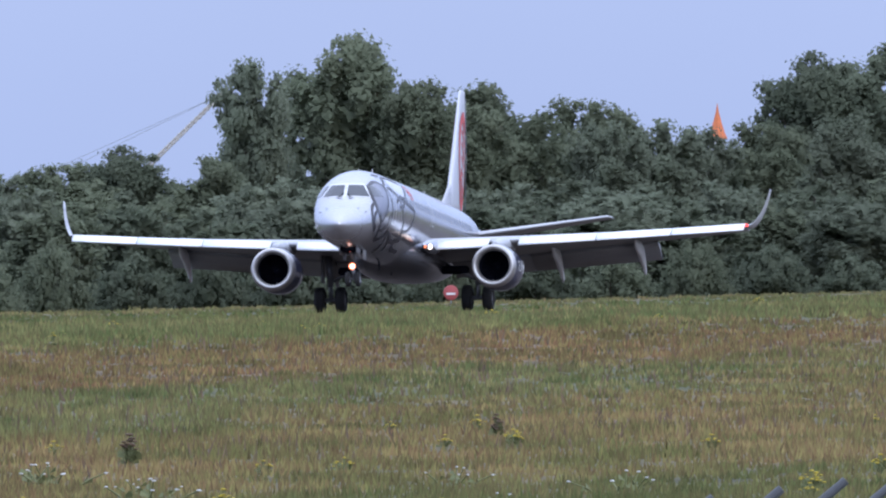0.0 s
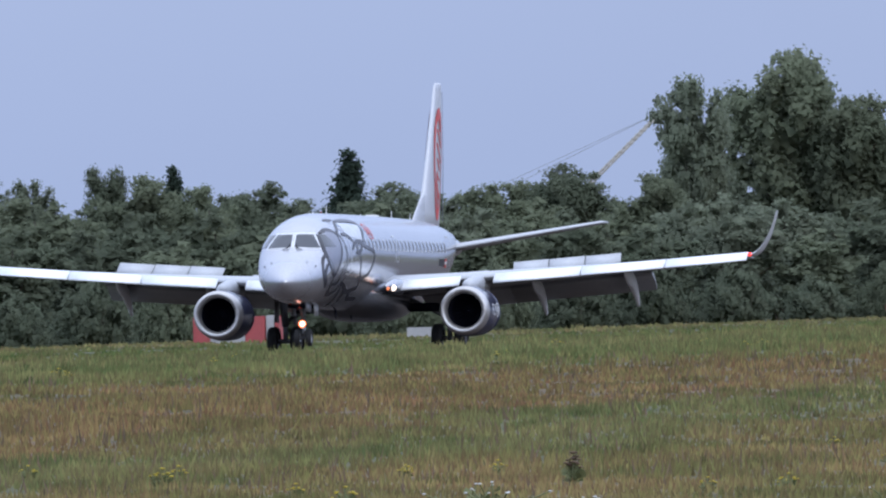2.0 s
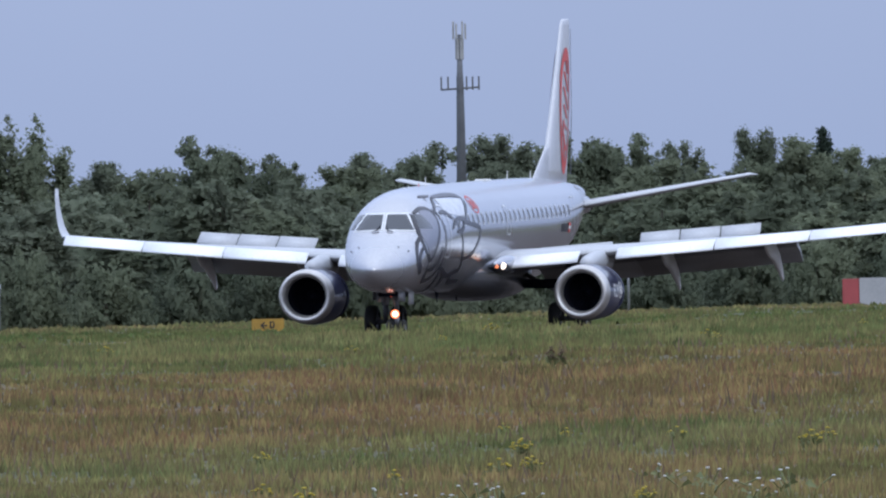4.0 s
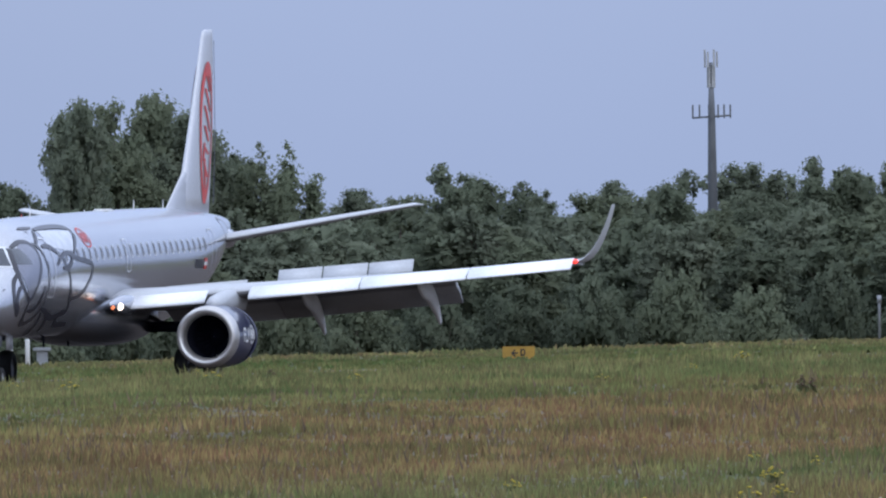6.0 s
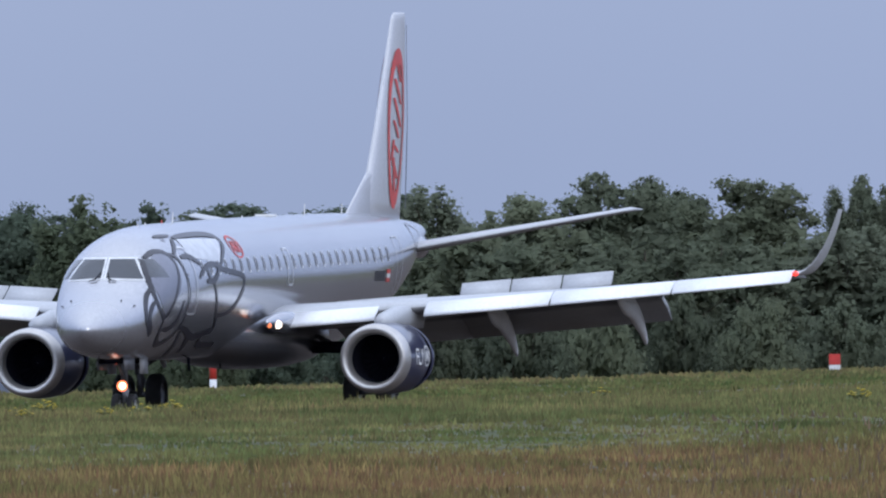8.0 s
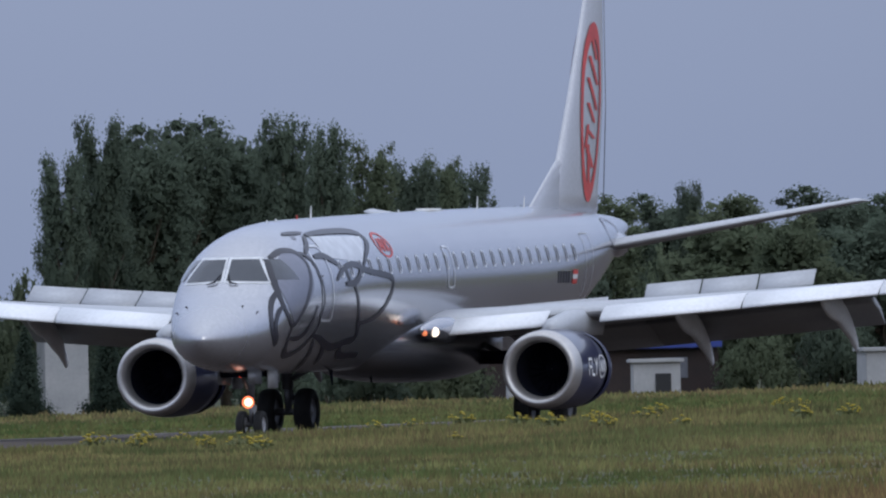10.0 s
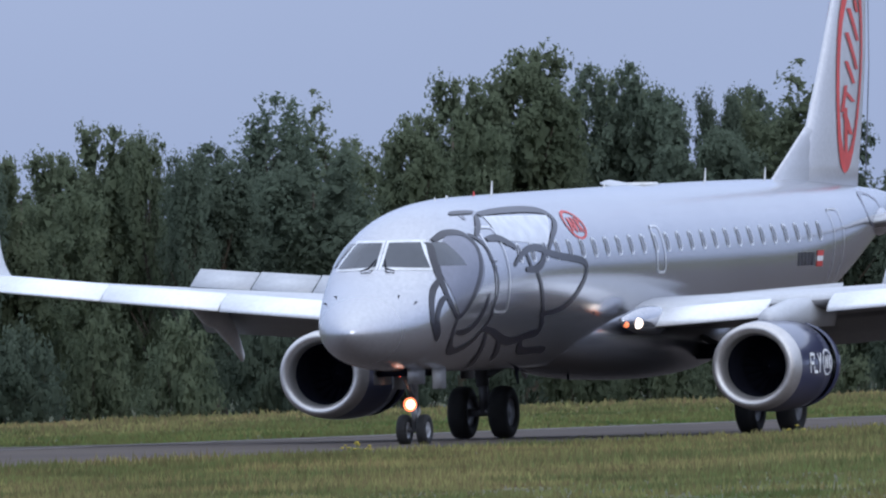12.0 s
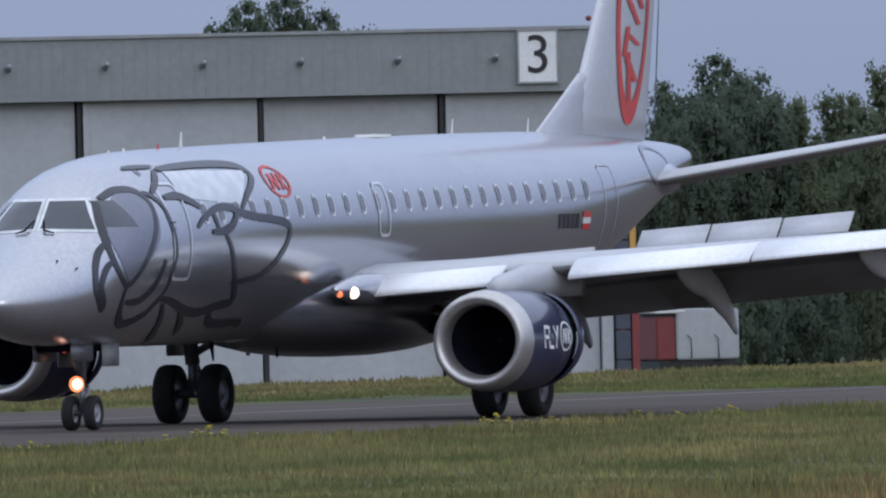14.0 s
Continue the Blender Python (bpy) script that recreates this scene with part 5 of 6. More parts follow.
box(bm, (0.1, -0.34, TOP + 0.14), (0.24, -0.24, TOP + 0.28), 0.03)
box(bm, (0.36, -0.34, TOP + 0.14), (0.50, -0.24, TOP + 0.28), 0.03)
part("obstacle_lamp", bm, M_DULLRED, hangar, "twin red obstacle lamp")
# number board: a white board with the figure 3
sx = (HB - 70.416) * math.pi / 180 * HD / math.cos(radians(10))
bm = bmesh.new()
box(bm, (sx - 0.52, 0.13, 7.01), (sx + 0.52, 0.22, 8.36), 0.02)
board = part("number_board", bm, M_WHITE, hangar, "white board with a black figure", smooth=False)
bm = bmesh.new()
for lo, hi in (((sx - 0.53, 0.2, 7.00), (sx + 0.53, 0.24, 7.05)), ((sx - 0.53, 0.2, 8.32), (sx + 0.53, 0.24, 8.37)), ((sx - 0.53, 0.2, 7.05), (sx - 0.48, 0.24, 8.32)), ((sx + 0.48, 0.2, 7.05), (sx + 0.53, 0.24, 8.32))):
    box(bm, lo, hi)
part("board_frame", bm, M_GREY, board, smooth=False)
cu = bpy.data.curves.new("figure", "FONT")
cu.body, cu.size, cu.align_x, cu.align_y, cu.extrude = "3", 1.38, "CENTER", "CENTER", 0.004
tmp = new("figure_text", cu)
dg = bpy.context.evaluated_depsgraph_get()
me = bpy.data.meshes.new_from_object(tmp.evaluated_get(dg))
bpy.data.objects.remove(tmp)
me.materials.clear()
me.materials.append(M_BLACK)
figure = new("figure", me)
figure.parent = board
figure.matrix_basis = Matrix.Translation((sx, 0.232, 7.69)) @ Matrix.Rotation(math.pi, 4, "Z") @ Matrix.Rotation(math.pi / 2, 4, "X")


def facing(bearing, y, z=None, turn=0.0):
    """A pose whose x runs to the viewer's right and whose -y looks at the viewer."""
    d, x = spot(bearing, y)
    return pose(x, y, ground_z(y, x) if z is None else z, 0, 0, turn - bearing), d


# box trailer beside the hangar
m, d = facing(70.745, 232, -1.2, 14)
trailer = tagged(new("box_trailer"), "white box trailer with a red front parked by hangar", "trailer")
trailer.matrix_basis = m
bm = bmesh.new()
box(bm, (-0.75, -1.2, 0.95), (0.98, 3.2, 2.30), 0.04)
part("box_body", bm, M_DOOR, trailer, smooth=False)
bm = bmesh.new()
box(bm, (-1.3, -1.15, 0.95), (-0.76, 3.0, 2.1), 0.04)
part("front_box", bm, M_DULLRED, trailer, "dull red front", smooth=False)
bm = bmesh.new()
box(bm, (-1.35, -1.22, 2.2), (-0.5, 3.0, 2.36), 0.02)
part("roof_edge", bm, M_WHITE, trailer, smooth=False)
bm = bmesh.new()
box(bm, (-1.2, -1.1, 0.55), (0.94, 3.0, 0.93), 0.02)
part("chassis", bm, M_BLACK, trailer, smooth=False)
for wx in (-0.8, 0.45):
    for wy in (-1.0, 2.6):
        bm = bmesh.new()
        lathe(bm, [(-0.12, 0.001), (-0.12, 0.40), (-0.08, 0.48), (0.08, 0.48), (0.12, 0.40), (0.12, 0.001)], (wx, wy, 0.48), 20, "y")
        part("wheel", bm, M_RUBBER, trailer)
for k in (-0.35, 0.4):
    bm = bmesh.new()
    tube(bm, [(k, -1.24, 1.0), (k, -1.24, 1.5), (k - 0.12, -1.24, 1.62)], [0.02, 0.02, 0.02], 5)
    part("rail", bm, M_GREY, trailer)


def block(name, label, cat, bearing, y, w, depth, z0, z1, mat, turn=0.0, roof=None, door=None):
    """A small plain building with a roof slab, plinth and door or windows."""
    m, d = facing(bearing, y, 0.0, turn)
    th = tagged(new(name), label, cat)
    th.matrix_basis = m
    bm = bmesh.new()
    box(bm, (-w / 2, 0, z0), (w / 2, depth, z1), 0.02)
    part("wall", bm, mat, th, smooth=False)
    bm = bmesh.new()
    box(bm, (-w / 2 - 0.12, -0.15, z1), (w / 2 + 0.12, depth + 0.15, z1 + 0.12), 0.02)
    part("roof", bm, roof or mat, th, smooth=False)
    for dx, dw, dz0, dz1, dm in door or ():
        bm = bmesh.new()
        box(bm, (dx - dw / 2, -0.05, dz0), (dx + dw / 2, -0.015, dz1), 0.01)
        part("door" if dz1 - dz0 > 1 else "window", bm, dm, th, smooth=False)
    return th


M_PALEGREY = material("weathered white render", (0.42, 0.415, 0.41), 0.7, 0, (0.34, 0.34, 0.34), 0.8, 8)
M_DOORBLUE = material("blue-grey door paint", (0.16, 0.19, 0.26), 0.5)
block("site_cabin", "weathered white flat-roofed cabin with blue-grey door", "cabin", 75.62, 207, 5.3, 3.0, -0.5, 0.95, M_PALEGREY, 6, None, [(0.25, 0.62, -0.3, 0.78, M_DOORBLUE)])
block("shed", "dark brown boarded shed under trees", "shed", 73.30, 236, 4.9, 6.0, -1.7, 3.25, M_BROWN, 8, M_METAL, [(-0.9, 1.1, -1.4, 1.2, M_BLACK), (1.2, 1.0, 1.4, 2.1, M_PANE)])
block("white_shed", "low white shed wall between spruce trees", "shed", 73.69, 252, 1.5, 4.0, -1.7, 1.9, M_PALEGREY, 4, M_METAL)
block("storage_hall", "dark storage hall with a blue fascia band", "hall", 74.86, 262, 9.0, 9.0, -1.7, 1.75, M_BROWN, 5, M_METAL, [(-1.0, 2.0, -1.5, 0.6, M_BLACK), (2.6, 1.4, -0.4, 0.4, M_PANE)])
m, d = facing(74.86, 262, 0.0, 5)
fascia = tagged(new("fascia"), "bright blue fascia band along the hall", "fascia")
fascia.matrix_basis = m
bm = bmesh.new()
box(bm, (-4.6, -0.5, 0.75), (4.6, -0.2, 1.85), 0.03)
part("band", bm, M_BLUE, fascia, smooth=False)
m, d = facing(74.70, 268, 3.3, 5)
canopy = tagged(new("canopy_roof"), "pale corrugated canopy roof on dark posts", "roof")
canopy.matrix_basis = m
bm = bmesh.new()
for k in range(12):
    v = [bm.verts.new(p) for p in ((-1.8 + 0.3 * k, 0, 0.04 * (k % 2)), (-1.5 + 0.3 * k, 0, 0.04 * ((k + 1) % 2)), (-1.3 + 0.3 * k, 2.5, 0.45 + 0.04 * ((k + 1) % 2)), (-1.6 + 0.3 * k, 2.5, 0.45 + 0.04 * (k % 2)))]
    bm.faces.new(v)
bmesh.ops.remove_doubles(bm, verts=bm.verts, dist=0.001)
bmesh.ops.solidify(bm, geom=bm.faces[:], thickness=0.05)
part("sheet", bm, M_PALEGREY, canopy, smooth=False)
for k in (-1.6, 1.6):
    bm = bmesh.new()
    tube(bm, [(k, 1.0, -5.2), (k, 1.0, 0.35)], [0.08, 0.08], 8)
    part("post", bm, M_BLACK, canopy)
block("transformer_box", "pale upright equipment box", "box", 74.70, 206, 1.25, 1.2, -0.5, 1.3, M_PALEGREY, 3)
block("equipment_hut", "small pale hut with a dark window", "hut", 74.98, 215, 1.5, 1.6, -1.2, 0.75, M_PALEGREY, 3, None, [(0.2, 0.5, -0.2, 0.4, M_BLACK)])

M_MAST = material("dull dark grey steel", (0.15, 0.155, 0.165), 0.6, 0.2, (0.12, 0.125, 0.135), 0.8, 6)
# telephone mast far behind the trees
m, d = facing(79.139, 452, -2)
mast = tagged(new("radio_mast"), "tall grey steel radio mast with antenna panels", "mast")
mast.matrix_basis = m
bm = bmesh.new()
tube(bm, [(0, 0, 0), (0, 0, 19.0), (0, 0, 23.6)], [0.62, 0.33, 0.16], 14)
part("pole", bm, M_MAST, mast)
bm = bmesh.new()
tube(bm, [(-1.75, 0, 18.55), (1.75, 0, 18.75)], [0.10, 0.10], 6)
tube(bm, [(0, -1.6, 18.6), (0, 1.6, 18.6)], [0.10, 0.10], 6)
part("crossbar", bm, M_MAST, mast)
for x, y0 in ((-1.72, 0), (-1.1, 0), (0.6, 0), (1.15, 0), (1.72, 0), (0, -1.6), (0, 1.6), (-0.25, 0)):
    bm = bmesh.new()
    box(bm, (x - 0.08, y0 - 0.08, 18.5), (x + 0.08, y0 + 0.08, 19.75), 0.02)
    part("antenna_rod", bm, M_MAST, mast, smooth=False)
for k in range(6):
    a = 2 * math.pi * k / 6
    for z0, z1, r in ((21.3, 23.2, 0.30), (23.15, 24.6, 0.55)):
        bm = bmesh.new()
        cx, cy = r * math.cos(a), r * math.sin(a)
        box(bm, (cx - 0.09, cy - 0.07, z0), (cx + 0.09, cy + 0.07, z1 + 0.2 * (k % 2)), 0.02)
        part("antenna_panel", bm, M_PALEGREY, mast, smooth=False)

# lattice crane boom
crane = tagged(new("crane"), "cream lattice crane boom rising behind the woods", "crane")
m, d = facing(80.80, 416, 0)
crane.matrix_basis = m
tip, foot = Vector((9.2, 0, 17.8)), Vector((-8.2, 0, 1.0))
bm = bmesh.new()
for dy, dz in ((-0.28, -0.3), (0.28, -0.3), (0, 0.3)):
    tube(bm, [foot + Vector((0, dy, dz)), tip + Vector((0, dy * 0.4, dz * 0.4))], [0.16, 0.10], 6)
for k in range(40):
    a, b = foot.lerp(tip, k / 40), foot.lerp(tip, (k + 1) / 40)
    tube(bm, [a + Vector((0, 0.25, -0.28)), b + Vector((0, 0, 0.28))], [0.075, 0.075], 4, False)
    tube(bm, [a + Vector((0, 0, 0.28)), b + Vector((0, -0.25, -0.28))], [0.075, 0.075], 4, False)
part("boom", bm, M_CRANE, crane)
bm = bmesh.new()
box(bm, tip - Vector((0.35, 0.25, 0.35)), tip + Vector((0.4, 0.25, 0.2)), 0.08)
part("boom_head", bm, M_CRANE, crane)
for k in (0, 1):
    bm = bmesh.new()
    tube(bm, [tip, Vector((-6 - 6 * k, 0, 10.6 - 2.0 * k))], [0.022, 0.022], 4, False)
    part("stay_cable", bm, M_GREY, crane)
bm = bmesh.new()
box(bm, (-10.5, -1.5, -1.6), (-6.5, 1.5, 1.4), 0.15)
part("crane_cab", bm, M_CRANE, crane)

# pointed orange roof in the distance
m, d = facing(82.086, 345, 0)
spire = tagged(new("tower_roof"), "pointed orange tower roof behind the trees", "tower")
spire.matrix_basis = m
bm = bmesh.new()
lathe_pts = [(12.6, 0.95), (13.2, 0.70), (14.2, 0.40), (15.2, 0.14), (16.0, 0.02)]
rings = [[bm.verts.new((r * math.cos(math.pi * k / 4), r * math.sin(math.pi * k / 4), z)) for k in range(8)] for z, r in lathe_pts]
for r0, r1 in zip(rings, rings[1:]):
    for k in range(8):
        bm.faces.new((r0[k], r0[(k + 1) % 8], r1[(k + 1) % 8], r1[k]))
part("cone", bm, M_TILE, spire, smooth=False)
bm = bmesh.new()
tube(bm, [(0, 0, -2), (0, 0, 12.6)], [0.75, 0.75], 8)
part("shaft", bm, M_PALEGREY, spire)

# duller red for barrier and sign: distance haze put into the colour
M_HAZE_RED = material("red paint dulled for haze", (0.40, 0.075, 0.075), 0.6, 0, (0.34, 0.07, 0.07), 1, 12)
# red and white barrier block
m, d = facing(80.06, 193, -0.15, -12)
barrier = tagged(new("barrier"), "red and white striped board barrier on the grass", "barrier")
barrier.matrix_basis = m
for x0, x1, mm in ((-1.85, -1.12, M_HAZE_RED), (-1.11, 0.42, M_PALEGREY), (0.43, 1.28, M_HAZE_RED), (1.30, 1.66, M_PALEGREY), (1.68, 1.86, M_HAZE_RED)):
    bm = bmesh.new()
    box(bm, (x0, 0 if x0 < 1.29 else 0.15, 0.0), (x1, 1.1, 1.28 if mm is M_HAZE_RED else 1.31), 0.03)
    part("board", bm, mm, barrier, smooth=False)
for x in (-1.6, 0.0, 1.5):
    bm = bmesh.new()
    box(bm, (x - 0.08, 0.1, -0.08), (x + 0.08, 1.2, 0.06), 0.02)
    part("foot", bm, M_GREY, barrier, smooth=False)
m, d = facing(80.465, 192, -0.3)
mk = tagged(new("marker_board"), "low white marker board in the grass", "marker")
mk.matrix_basis = m
bm = bmesh.new()
box(bm, (-0.6, 0, 0.25), (0.6, 0.08, 0.72), 0.02)
part("board", bm, M_PALEGREY, mk, smooth=False)
for x in (-0.4, 0.4):
    bm = bmesh.new()
    tube(bm, [(x, 0.04, -0.1), (x, 0.04, 0.3)], [0.03, 0.03], 6)
    part("leg", bm, M_GREY, mk)
m, d = facing(81.50, 191)
rs = tagged(new("round_sign"), "round red sign on a short post", "sign")
rs.matrix_basis = m
bm = bmesh.new()
lathe(bm, [(-0.02, 0.001), (-0.02, 0.34), (0.0, 0.37), (0.03, 0.37), (0.04, 0.001)], (0, 0, 0.62), 28, "y")
part("disc", bm, M_HAZE_RED, rs)
bm = bmesh.new()
box(bm, (-0.22, -0.035, 0.52), (0.22, -0.024, 0.62))
part("bar", bm, M_WHITE, rs, smooth=False)
bm = bmesh.new()
tube(bm, [(0, 0.06, -0.2), (0, 0.06, 0.6)], [0.03, 0.03], 8)
part("post", bm, M_GREY, rs)


def marker_post(bearing, y, h, red):
    m, d = facing(bearing, y)
    th = tagged(new("marker_post"), "slim white marker post with a red head" if red else "slim pale marker post in the grass", "post", "marker posts")
    th.matrix_basis = m
    bm = bmesh.new()
    w = 0.085 if h < 1.7 else 0.06
    tube(bm, [(0, 0, -0.2), (0, 0, h - 0.35), (0, 0, h)], [w, w * 0.95, w * 0.8], 10)
    part("shaft", bm, M_WHITE if h < 1.7 else M_GREY, th)
    bm = bmesh.new()
    tube(bm, [(0, 0, h - 0.3), (0, 0, h + 0.02)], [0.095, 0.085], 10)
    part("head", bm, M_RED if red else M_GREY, th)


for bearing, h, red in ((77.599, 1.50, True), (77.636, 1.25, False), (78.122, 1.75, False), (79.50, 1.85, False)):
    marker_post(bearing, 197.5, h, red)
block("junction_box", "small grey junction box in the grass", "box", 77.668, 198, 0.4, 0.4, -0.1, 0.5, M_GREY, 0)
m, d = facing(77.467, 198)
sg = tagged(new("field_sign"), "small red and white field sign", "sign")
sg.matrix_basis = m
bm = bmesh.new()
box(bm, (-0.2, 0, 0.25), (0.2, 0.06, 0.62), 0.01)
p = part("upper_panel", bm, M_RED, sg, smooth=False)
bm = bmesh.new()
box(bm, (-0.2, 0, -0.1), (0.2, 0.06, 0.24), 0.01)
part("lower_panel", bm, M_WHITE, sg, smooth=False)

# tall red and white pole
m, d = facing(76.107, 203)
pole = tagged(new("banded_pole"), "tall red and white banded pole with a crosspiece", "pole")
pole.matrix_basis = m
for k in range(6):
    bm = bmesh.new()
    z0 = -0.4 + 0.82 * k
    tube(bm, [(0, 0, z0), (0, 0, z0 + 0.82)], [0.115, 0.115], 12)
    part("band", bm, M_RED if k % 2 == 1 else M_WHITE, pole)
bm = bmesh.new()
tube(bm, [(-0.42, 0, 4.5), (0.42, 0, 4.5)], [0.05, 0.05], 8)
part("crosspiece", bm, M_RED, pole)
for x in (-0.4, 0.4):
    bm = bmesh.new()
    tube(bm, [(x, 0, 4.5), (x, 0, 4.75)], [0.06, 0.04], 8)
    part("lamp_head", bm, M_RED, pole)

# yellow taxiway sign with a black arrow and letter
m, d = facing(78.71, 180.8, -0.22)
sign = tagged(new("taxiway_sign"), "yellow taxiway sign with black arrow and letter", "sign")
sign.matrix_basis = m
bm = bmesh.new()
box(bm, (-0.57, 0, 0.12), (0.57, 0.16, 0.66), 0.015)
face = part("panel", bm, M_YELLOW, sign, smooth=False)
bm = bmesh.new()
box(bm, (-0.25, -0.008, 0.40), (-0.02, -0.002, 0.45))
for q in (1, -1):
    vs = [bm.verts.new(v) for v in ((-0.27, -0.006, 0.425), (-0.15, -0.006, 0.425 + 0.12 * q), (-0.09, -0.006, 0.425 + 0.12 * q), (-0.20, -0.006, 0.425))]
    bm.faces.new(vs)
part("arrow", bm, M_BLACK, face, smooth=False)
bm = bmesh.new()
box(bm, (0.06, -0.008, 0.33), (0.11, -0.002, 0.57))
box(bm, (0.06, -0.008, 0.52), (0.20, -0.0025, 0.57))
box(bm, (0.06, -0.008, 0.33), (0.20, -0.0025, 0.38))
box(bm, (0.19, -0.008, 0.37), (0.235, -0.002, 0.53))
part("letter", bm, M_BLACK, face, smooth=False)
for x in (-0.3, 0.3):
    bm = bmesh.new()
    tube(bm, [(x, 0.08, -0.1), (x, 0.08, 0.14)], [0.03, 0.03], 6)
    part("leg", bm, M_GREY, sign)

# runway edge lights
first = None
for y in (RUNWAY_Y + 24.5,):
    for k in range(3):
        m = pose(330 + 58.0 * k, y, ground_z(y))
        if first is None:
            first = tagged(new("runway_light"), "small pale runway edge light on a stem", "runway light", "runway edge lights")
            first.matrix_basis = m
            bm = bmesh.new()
            tube(bm, [(0, 0, -0.05), (0, 0, 0.28)], [0.05, 0.04], 8)
            part("stem", bm, M_GREY, first)
            bm = bmesh.new()
            tube(bm, [(0, 0, 0.28), (0, 0, 0.34), (0, 0, 0.44)], [0.075, 0.07, 0.03], 12)
            part("lens", bm, M_WHITE, first)
        else:
            copy_thing(first, m)

M_POST = material("dark weathered fence steel", (0.050, 0.054, 0.062), 0.7, 0.0, (0.07, 0.074, 0.08), 3, 30)
# posts of the perimeter fence, with outward-leaning arms
fence = tagged(new("perimeter_fence"), "dark steel perimeter fence posts with slanted arms", "fence")
along, outward = Vector((math.sin(radians(86.8)), math.cos(radians(86.8)), 0)), Vector((math.cos(radians(86.8)), -math.sin(radians(86.8)), 0))
first = Vector((70 * math.sin(radians(81.739)), 70 * math.cos(radians(81.739)), 2.563))
for k in range(-2, 7):
    tip = first + along * 2.45 * k
    knee = tip - outward * 0.36 - Vector((0, 0, 0.30))
    bm = bmesh.new()
    tube(bm, [(knee.x, knee.y, -0.3), tuple(knee)], [0.024, 0.022], 8)
    post = part("post", bm, M_POST, fence)
    bm = bmesh.new()
    tube(bm, [tuple(knee), tuple(knee.lerp(tip, 0.5)), tuple(tip)], [0.016, 0.0145, 0.0135], 8)
    part("arm", bm, M_POST, post)


# ---- grass and flowers ----


def meadow(name, label, seed, count, y0, y1, tall, spread, mat, blades=6, wide=0.02, from_bearing=68.8):
    """Tufts of thin blades strewn over the part of the field that the camera looks across."""
    r = np.random.default_rng(seed)
    y = y0 + (y1 - y0) * r.random(count * 4)
    b = np.radians(from_bearing + (83.0 - from_bearing) * r.random(count * 4))
    d = y / np.cos(b)
    keep = ~((y < 180.3) & (y > 134) & (d < 530)) & (d > 262) & (d < 1900) & (r.random(count * 4) < np.clip(420 / d, 0.12, 1.0) ** 1.2)
    y, d, b = y[keep][:count], d[keep][:count], b[keep][:count]
    x = d * np.sin(b)
    n = len(x)
    z = np.array([ground_z(float(q), float(p)) for p, q in zip(x, y)])
    # thicker and taller in drifts
    drift = 0.75 + 0.25 * np.sin(x * 0.11 + 2.0 * np.sin(y * 0.23)) * np.sin(y * 0.31 + 1.3 * np.sin(x * 0.07))
    tuft = np.sin(x * 0.83 + 1.7 * np.sin(y * 0.61)) * np.sin(y * 0.97 + 1.9 * np.sin(x * 0.47))  # single tussocks
    drift = drift + 0.34 * tuft * np.where(y > 97, 1.0, 0.5)
    h = tall * drift * (0.55 + 0.6 * r.random(n)) * np.where(y > 97, np.interp(x, (430, 640), (0.55, 1.0)), 1.0)  # mown shorter towards the near end
    c = np.stack([x, y, z], 1)
    out = []
    for k in range(blades):
        a = 6.283 * r.random(n)
        off = np.stack([np.cos(a), np.sin(a), np.zeros(n)], 1) * (spread * r.random(n) ** 0.7)[:, None]
        base = c + off
        side_v = np.stack([np.cos(b), -np.sin(b), np.zeros(n)], 1) * (wide * (0.6 + 0.8 * r.random(n)) * np.clip(d / 420, 0.8, 2.2))[:, None]
        lean = np.stack([r.normal(size=n) * 0.22, r.normal(size=n) * 0.22, np.ones(n)], 1) * (h * (0.6 + 0.5 * r.random(n)))[:, None]
        out.append(np.stack([base - side_v, base + side_v, base + lean], 1))
    tri = np.stack(out, 1).reshape(-1, 3, 3)
    up = np.array([-0.75, -0.35, 0.8]) + 0.1 * r.normal(size=(len(tri), 3))  # the sward catches the sky as a whole
    ob = raw_mesh(name, tri, 3, mat, None, up / np.linalg.norm(up, axis=1)[:, None])
    return tagged(ob, label, "grass", kind="stuff")


meadow("meadow_grass", "tall dry and green meadow grass blades", 71, 64000, 34, 133.5, 0.27, 0.35, M_BLADE, 7, 0.022)
meadow("verge_grass", "tall tufted grass along the runway verge", 72, 24000, 108, 131.0, 0.38, 0.30, M_BLADE, 7, 0.020)
meadow("far_verge_grass", "dry grass strip beyond the runway", 73, 20000, 169.6, 206, 0.2, 0.4, M_BLADE, 6, 0.03)
M_SEED = material("brown seed heads", (0.115, 0.075, 0.045), 0.9, 0, (0.085, 0.058, 0.036), 1, 8, island=0.4)
meadow("dock_stalks", "scattered reddish brown seed stalks", 74, 2000, 58, 108, 0.42, 0.14, M_SEED, 2, 0.018, 77.0)
M_PETAL = material("yellow flower heads", (0.46, 0.36, 0.03), 0.7, 0, (0.38, 0.30, 0.03), 3, 20, island=0.25)
M_DAISY = material("white flower heads", (0.7, 0.7, 0.68), 0.7)
M_STEM = material("green stems", (0.13, 0.15, 0.06), 0.8, 0, (0.16, 0.17, 0.07), 2, 12)


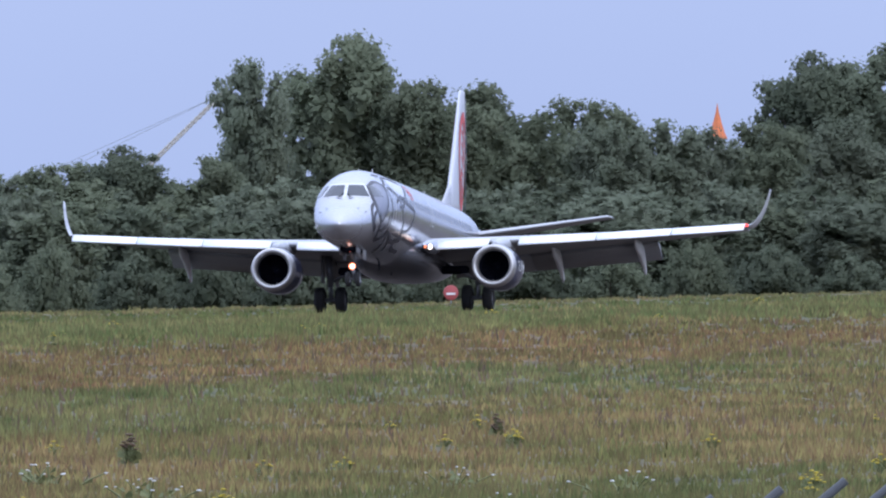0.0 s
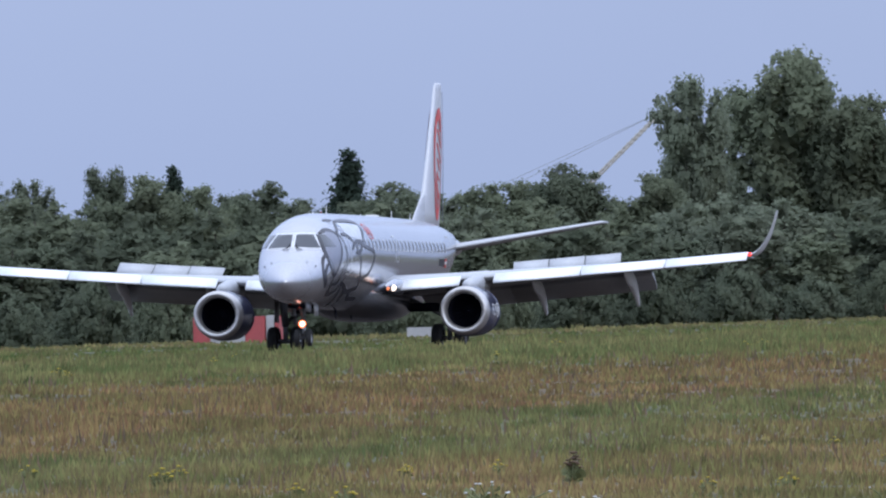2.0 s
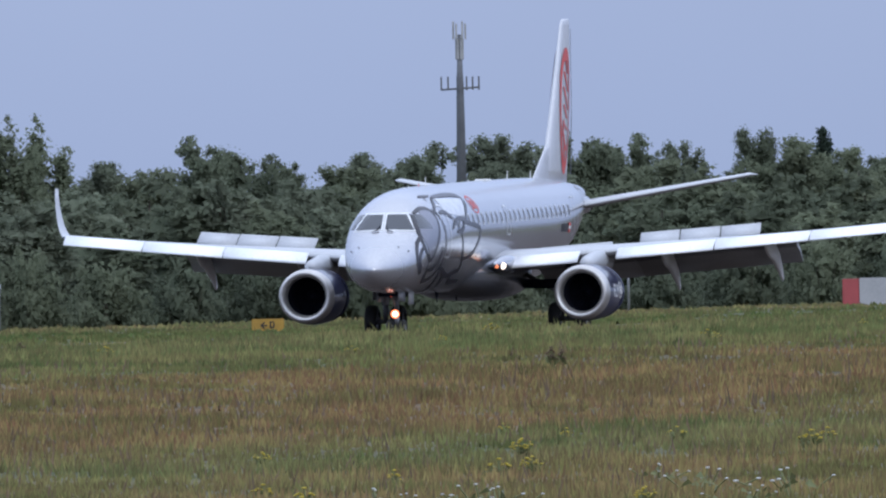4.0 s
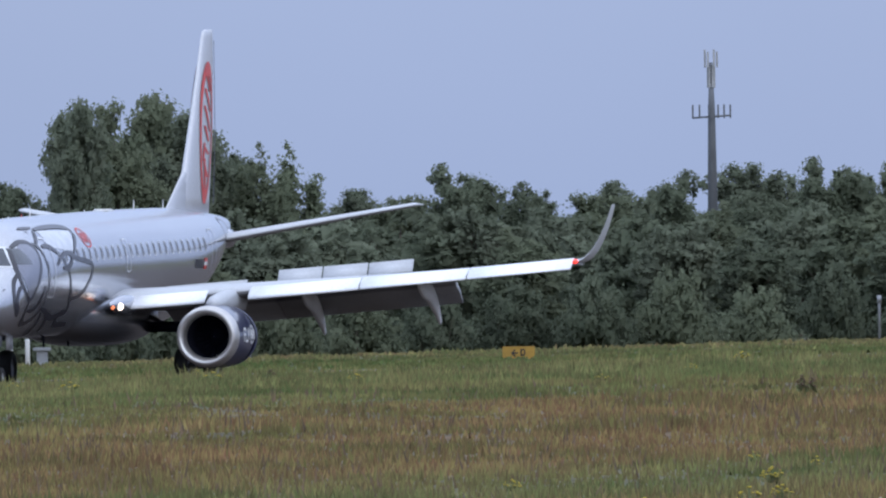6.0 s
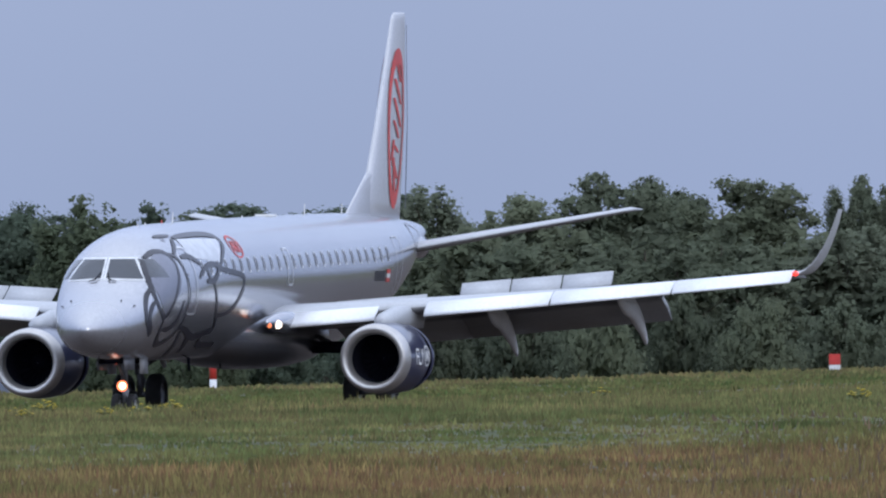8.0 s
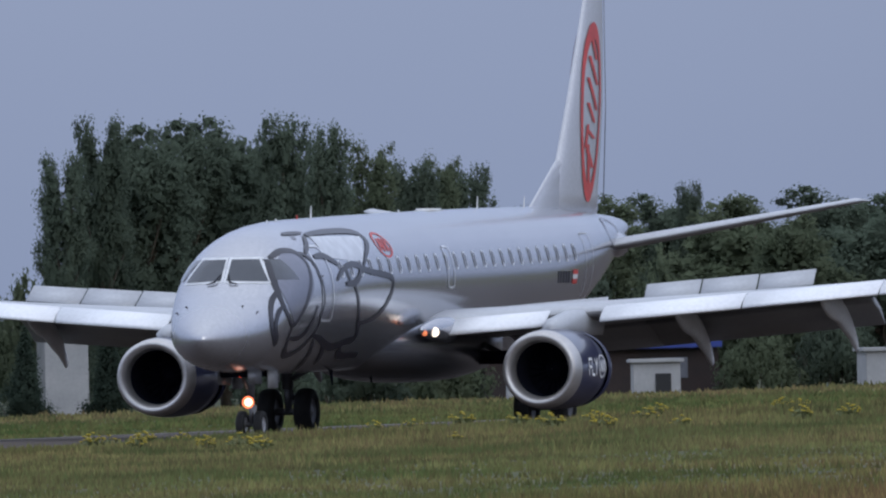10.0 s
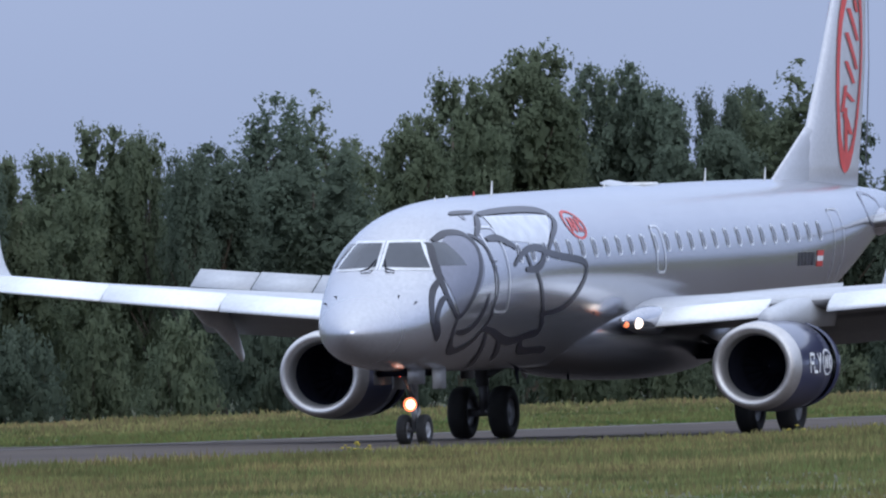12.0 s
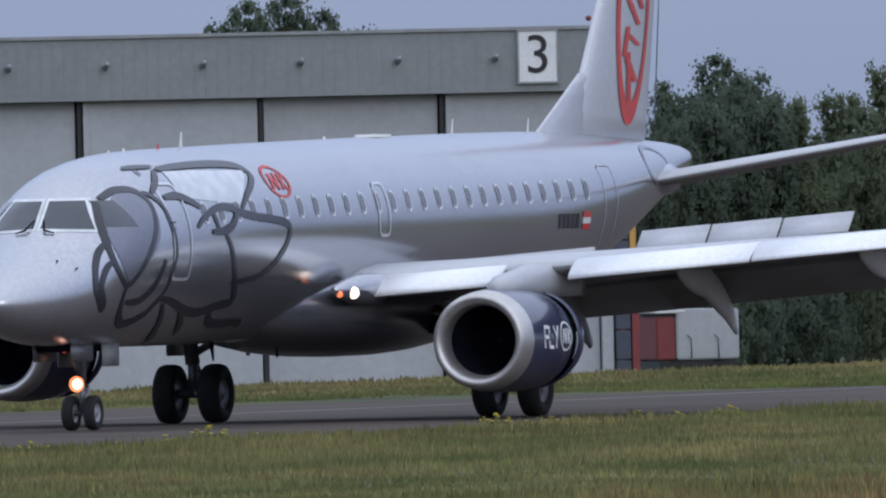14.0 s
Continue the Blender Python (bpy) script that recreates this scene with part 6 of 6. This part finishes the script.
def flower_clump(name, label, seed, heads, mat, tall, wide, size, head_name):
    r = random.Random(seed)
    root = tagged(new(name), label, "wildflower", "wildflowers in the meadow")
    stems, tops = bmesh.new(), bmesh.new()
    for k in range(heads):
        a, q = 6.283 * r.random(), wide * r.random() ** 0.6
        x, y, z = q * math.cos(a), q * math.sin(a), tall * (0.65 + 0.45 * r.random()) * (1 - 0.35 * q / wide)
        tube(stems, [(x * 0.3, y * 0.3, -0.05), (x * 0.7, y * 0.7, z * 0.6), (x, y, z)], [0.014, 0.011, 0.008], 4, False)
        s = size * (0.7 + 0.6 * r.random())
        bmesh.ops.create_icosphere(tops, subdivisions=1, radius=s, matrix=Matrix.Translation((x, y, z)) @ Matrix.Diagonal((1.3, 1.3, 0.55, 1)))
        for j in range(2):
            b = 6.283 * r.random()
            h = z * (0.25 + 0.4 * r.random())
            p = [Vector((x * 0.6, y * 0.6, h)), Vector((x * 0.6 + 0.10 * math.cos(b), y * 0.6 + 0.10 * math.sin(b), h + 0.09)), Vector((x * 0.6 + 0.14 * math.cos(b + .3), y * 0.6 + 0.14 * math.sin(b + .3), h + 0.03))]
            stems.faces.new([stems.verts.new(v) for v in p])
    tagged(part("foliage", stems, M_STEM, root), kind="stuff")
    tagged(part(head_name, tops, mat, root), kind="stuff")
    return root


ragwort = flower_clump("ragwort", "clump of yellow-flowering ragwort in the grass", 1, 22, M_PETAL, 0.55, 0.32, 0.04, "blossom")
ragwort2 = flower_clump("ragwort", "clump of yellow-flowering ragwort in the grass", 2, 11, M_PETAL, 0.5, 0.26, 0.036, "blossom")
daisy = flower_clump("daisy", "few white daisies in the grass", 3, 6, M_DAISY, 0.36, 0.7, 0.02, "blossom")
dock = flower_clump("dock_plant", "dark brown dried dock plant in the grass", 4, 22, M_SEED, 0.62, 0.14, 0.04, "seed_head")
r = random.Random(9)
seen_once = set()


def sow(src, bearing, y, scale=1.0):
    d, x = spot(bearing, y)
    m = pose(x, y, ground_z(y, x), 0, 0, r.random() * 360) @ Matrix.Diagonal((scale, scale, scale * (0.62 if y > 100 else 0.85), 1))
    if src.name not in seen_once:
        seen_once.add(src.name)
        src.matrix_basis = m
    else:
        copy_thing(src, m @ Matrix.Diagonal((1 / src.scale.x, 1 / src.scale.y, 1 / src.scale.z, 1)))


# a row of ragwort along the runway verge, then scattered plants
for k in range(70):
    sow(ragwort if r.random() < 0.6 else ragwort2, 69.2 + 6.8 * r.random(), 126 + 7 * r.random(), 0.5 + 0.4 * r.random())
for k in range(34):
    sow(ragwort if r.random() < 0.6 else ragwort2, 73.7 + 2.4 * r.random(), 117 + 8 * r.random(), 0.55 + 0.4 * r.random())
for k in range(26):
    sow(ragwort if r.random() < 0.5 else ragwort2, 76 + 6.4 * r.random(), 108 + 25 * r.random(), 0.6 + 0.35 * r.random())
for k in range(34):
    b = 78.5 + 4.0 * r.random()
    lo = 300 * math.cos(radians(b))
    sow(ragwort2 if r.random() < 0.7 else ragwort, b, lo + 22 * r.random(), 0.45 + 0.3 * r.random())
for k in range(16):
    b = 78.6 + 3.4 * r.random()
    sow(daisy, b, 305 * math.cos(radians(b)) + 8 * r.random(), 0.8 + 0.4 * r.random())
for bearing, y, s in ((80.79, 60, 1.0), (79.33, 97, 0.8), (79.35, 97, 0.7), (78.17, 118, 0.8), (70.6, 128, 0.8), (75.0, 127, 0.7), (76.5, 131, 0.8), (81.6, 62, 0.8)):
    sow(dock, bearing, y, s)




def motions():
    # seconds, distance along the runway, pitch, drift across it, height of the main wheels
    rows = [(0.0, 1032.80, 4.46, 0, 0.34), (0.5, 1003.73, 4.13, 0, 0.02), (1.0, 975.15, 3.43, 0.21, 0.10), (1.5, 947.30, 2.51, 0, 0), (2.0, 920.20, 1.55, 0.18, 0), (2.5, 894.06, 0.62, 0, 0)]
    rows += [(2.7, 883.75, 0.3, 0, 0), (3.1, 863.0, 0.02, 0, 0), (3.8, 827.2, 0.0, 0, 0), (4.3, 802.4, 0.0, 0, 0), (4.8, 778.32, 0.0, 0, 0), (5.0, 768.92, 0.03, 0, 0), (5.5, 745.82, 0.0, 0, 0), (6.0, 723.05, 0.0, 0.14, 0)]
    rows += [(6.5, 700.75, -0.03, 0, 0), (7.0, 678.57, -0.05, 0, 0), (7.2, 669.84, -0.06, 0, 0), (7.7, 649.2, -0.03, 0, 0), (8.2, 628.8, 0.0, 0, 0), (8.7, 609.4, 0.0, 0, 0), (9.3, 587.47, 0.0, 0, 0), (9.5, 580.26, 0.0, 0, 0)]
    rows += [(10.0, 562.49, 0.08, 0, 0), (10.5, 544.75, 0.04, 0, 0), (11.0, 526.71, 0.04, 0, 0), (11.5, 508.70, -0.05, 0, 0), (12.0, 491.31, -0.08, 0, 0), (12.5, 475.07, 0.03, 0, 0), (13.0, 459.48, 0.0, 0, 0), (13.5, 444.75, 0.06, 0, 0), (14.0, 430.07, 0.08, 0, 0)]
    walk(plane, [(t, pose(x, 156.853 - 0.0005766 * x + y, z, {0.0: -0.45, 0.5: 0.3}.get(t, 0), p, 0)) for t, x, p, y, z in rows])
    for sp, base in spoilers:
        flat, up = base @ Matrix.Rotation(radians(8), 4, "Y"), base @ Matrix.Rotation(radians(-33), 4, "Y")
        walk(sp, [(0.0, flat), (0.45, flat), (0.9, up), (14.0, up)])
    for sleeve, at in sleeves:
        shut, back = Matrix.Translation(at), Matrix.Translation(at + Vector((0.42, 0, 0)))
        walk(sleeve, [(0.0, shut), (1.2, shut), (2.4, back), (14.0, back)])


motions()
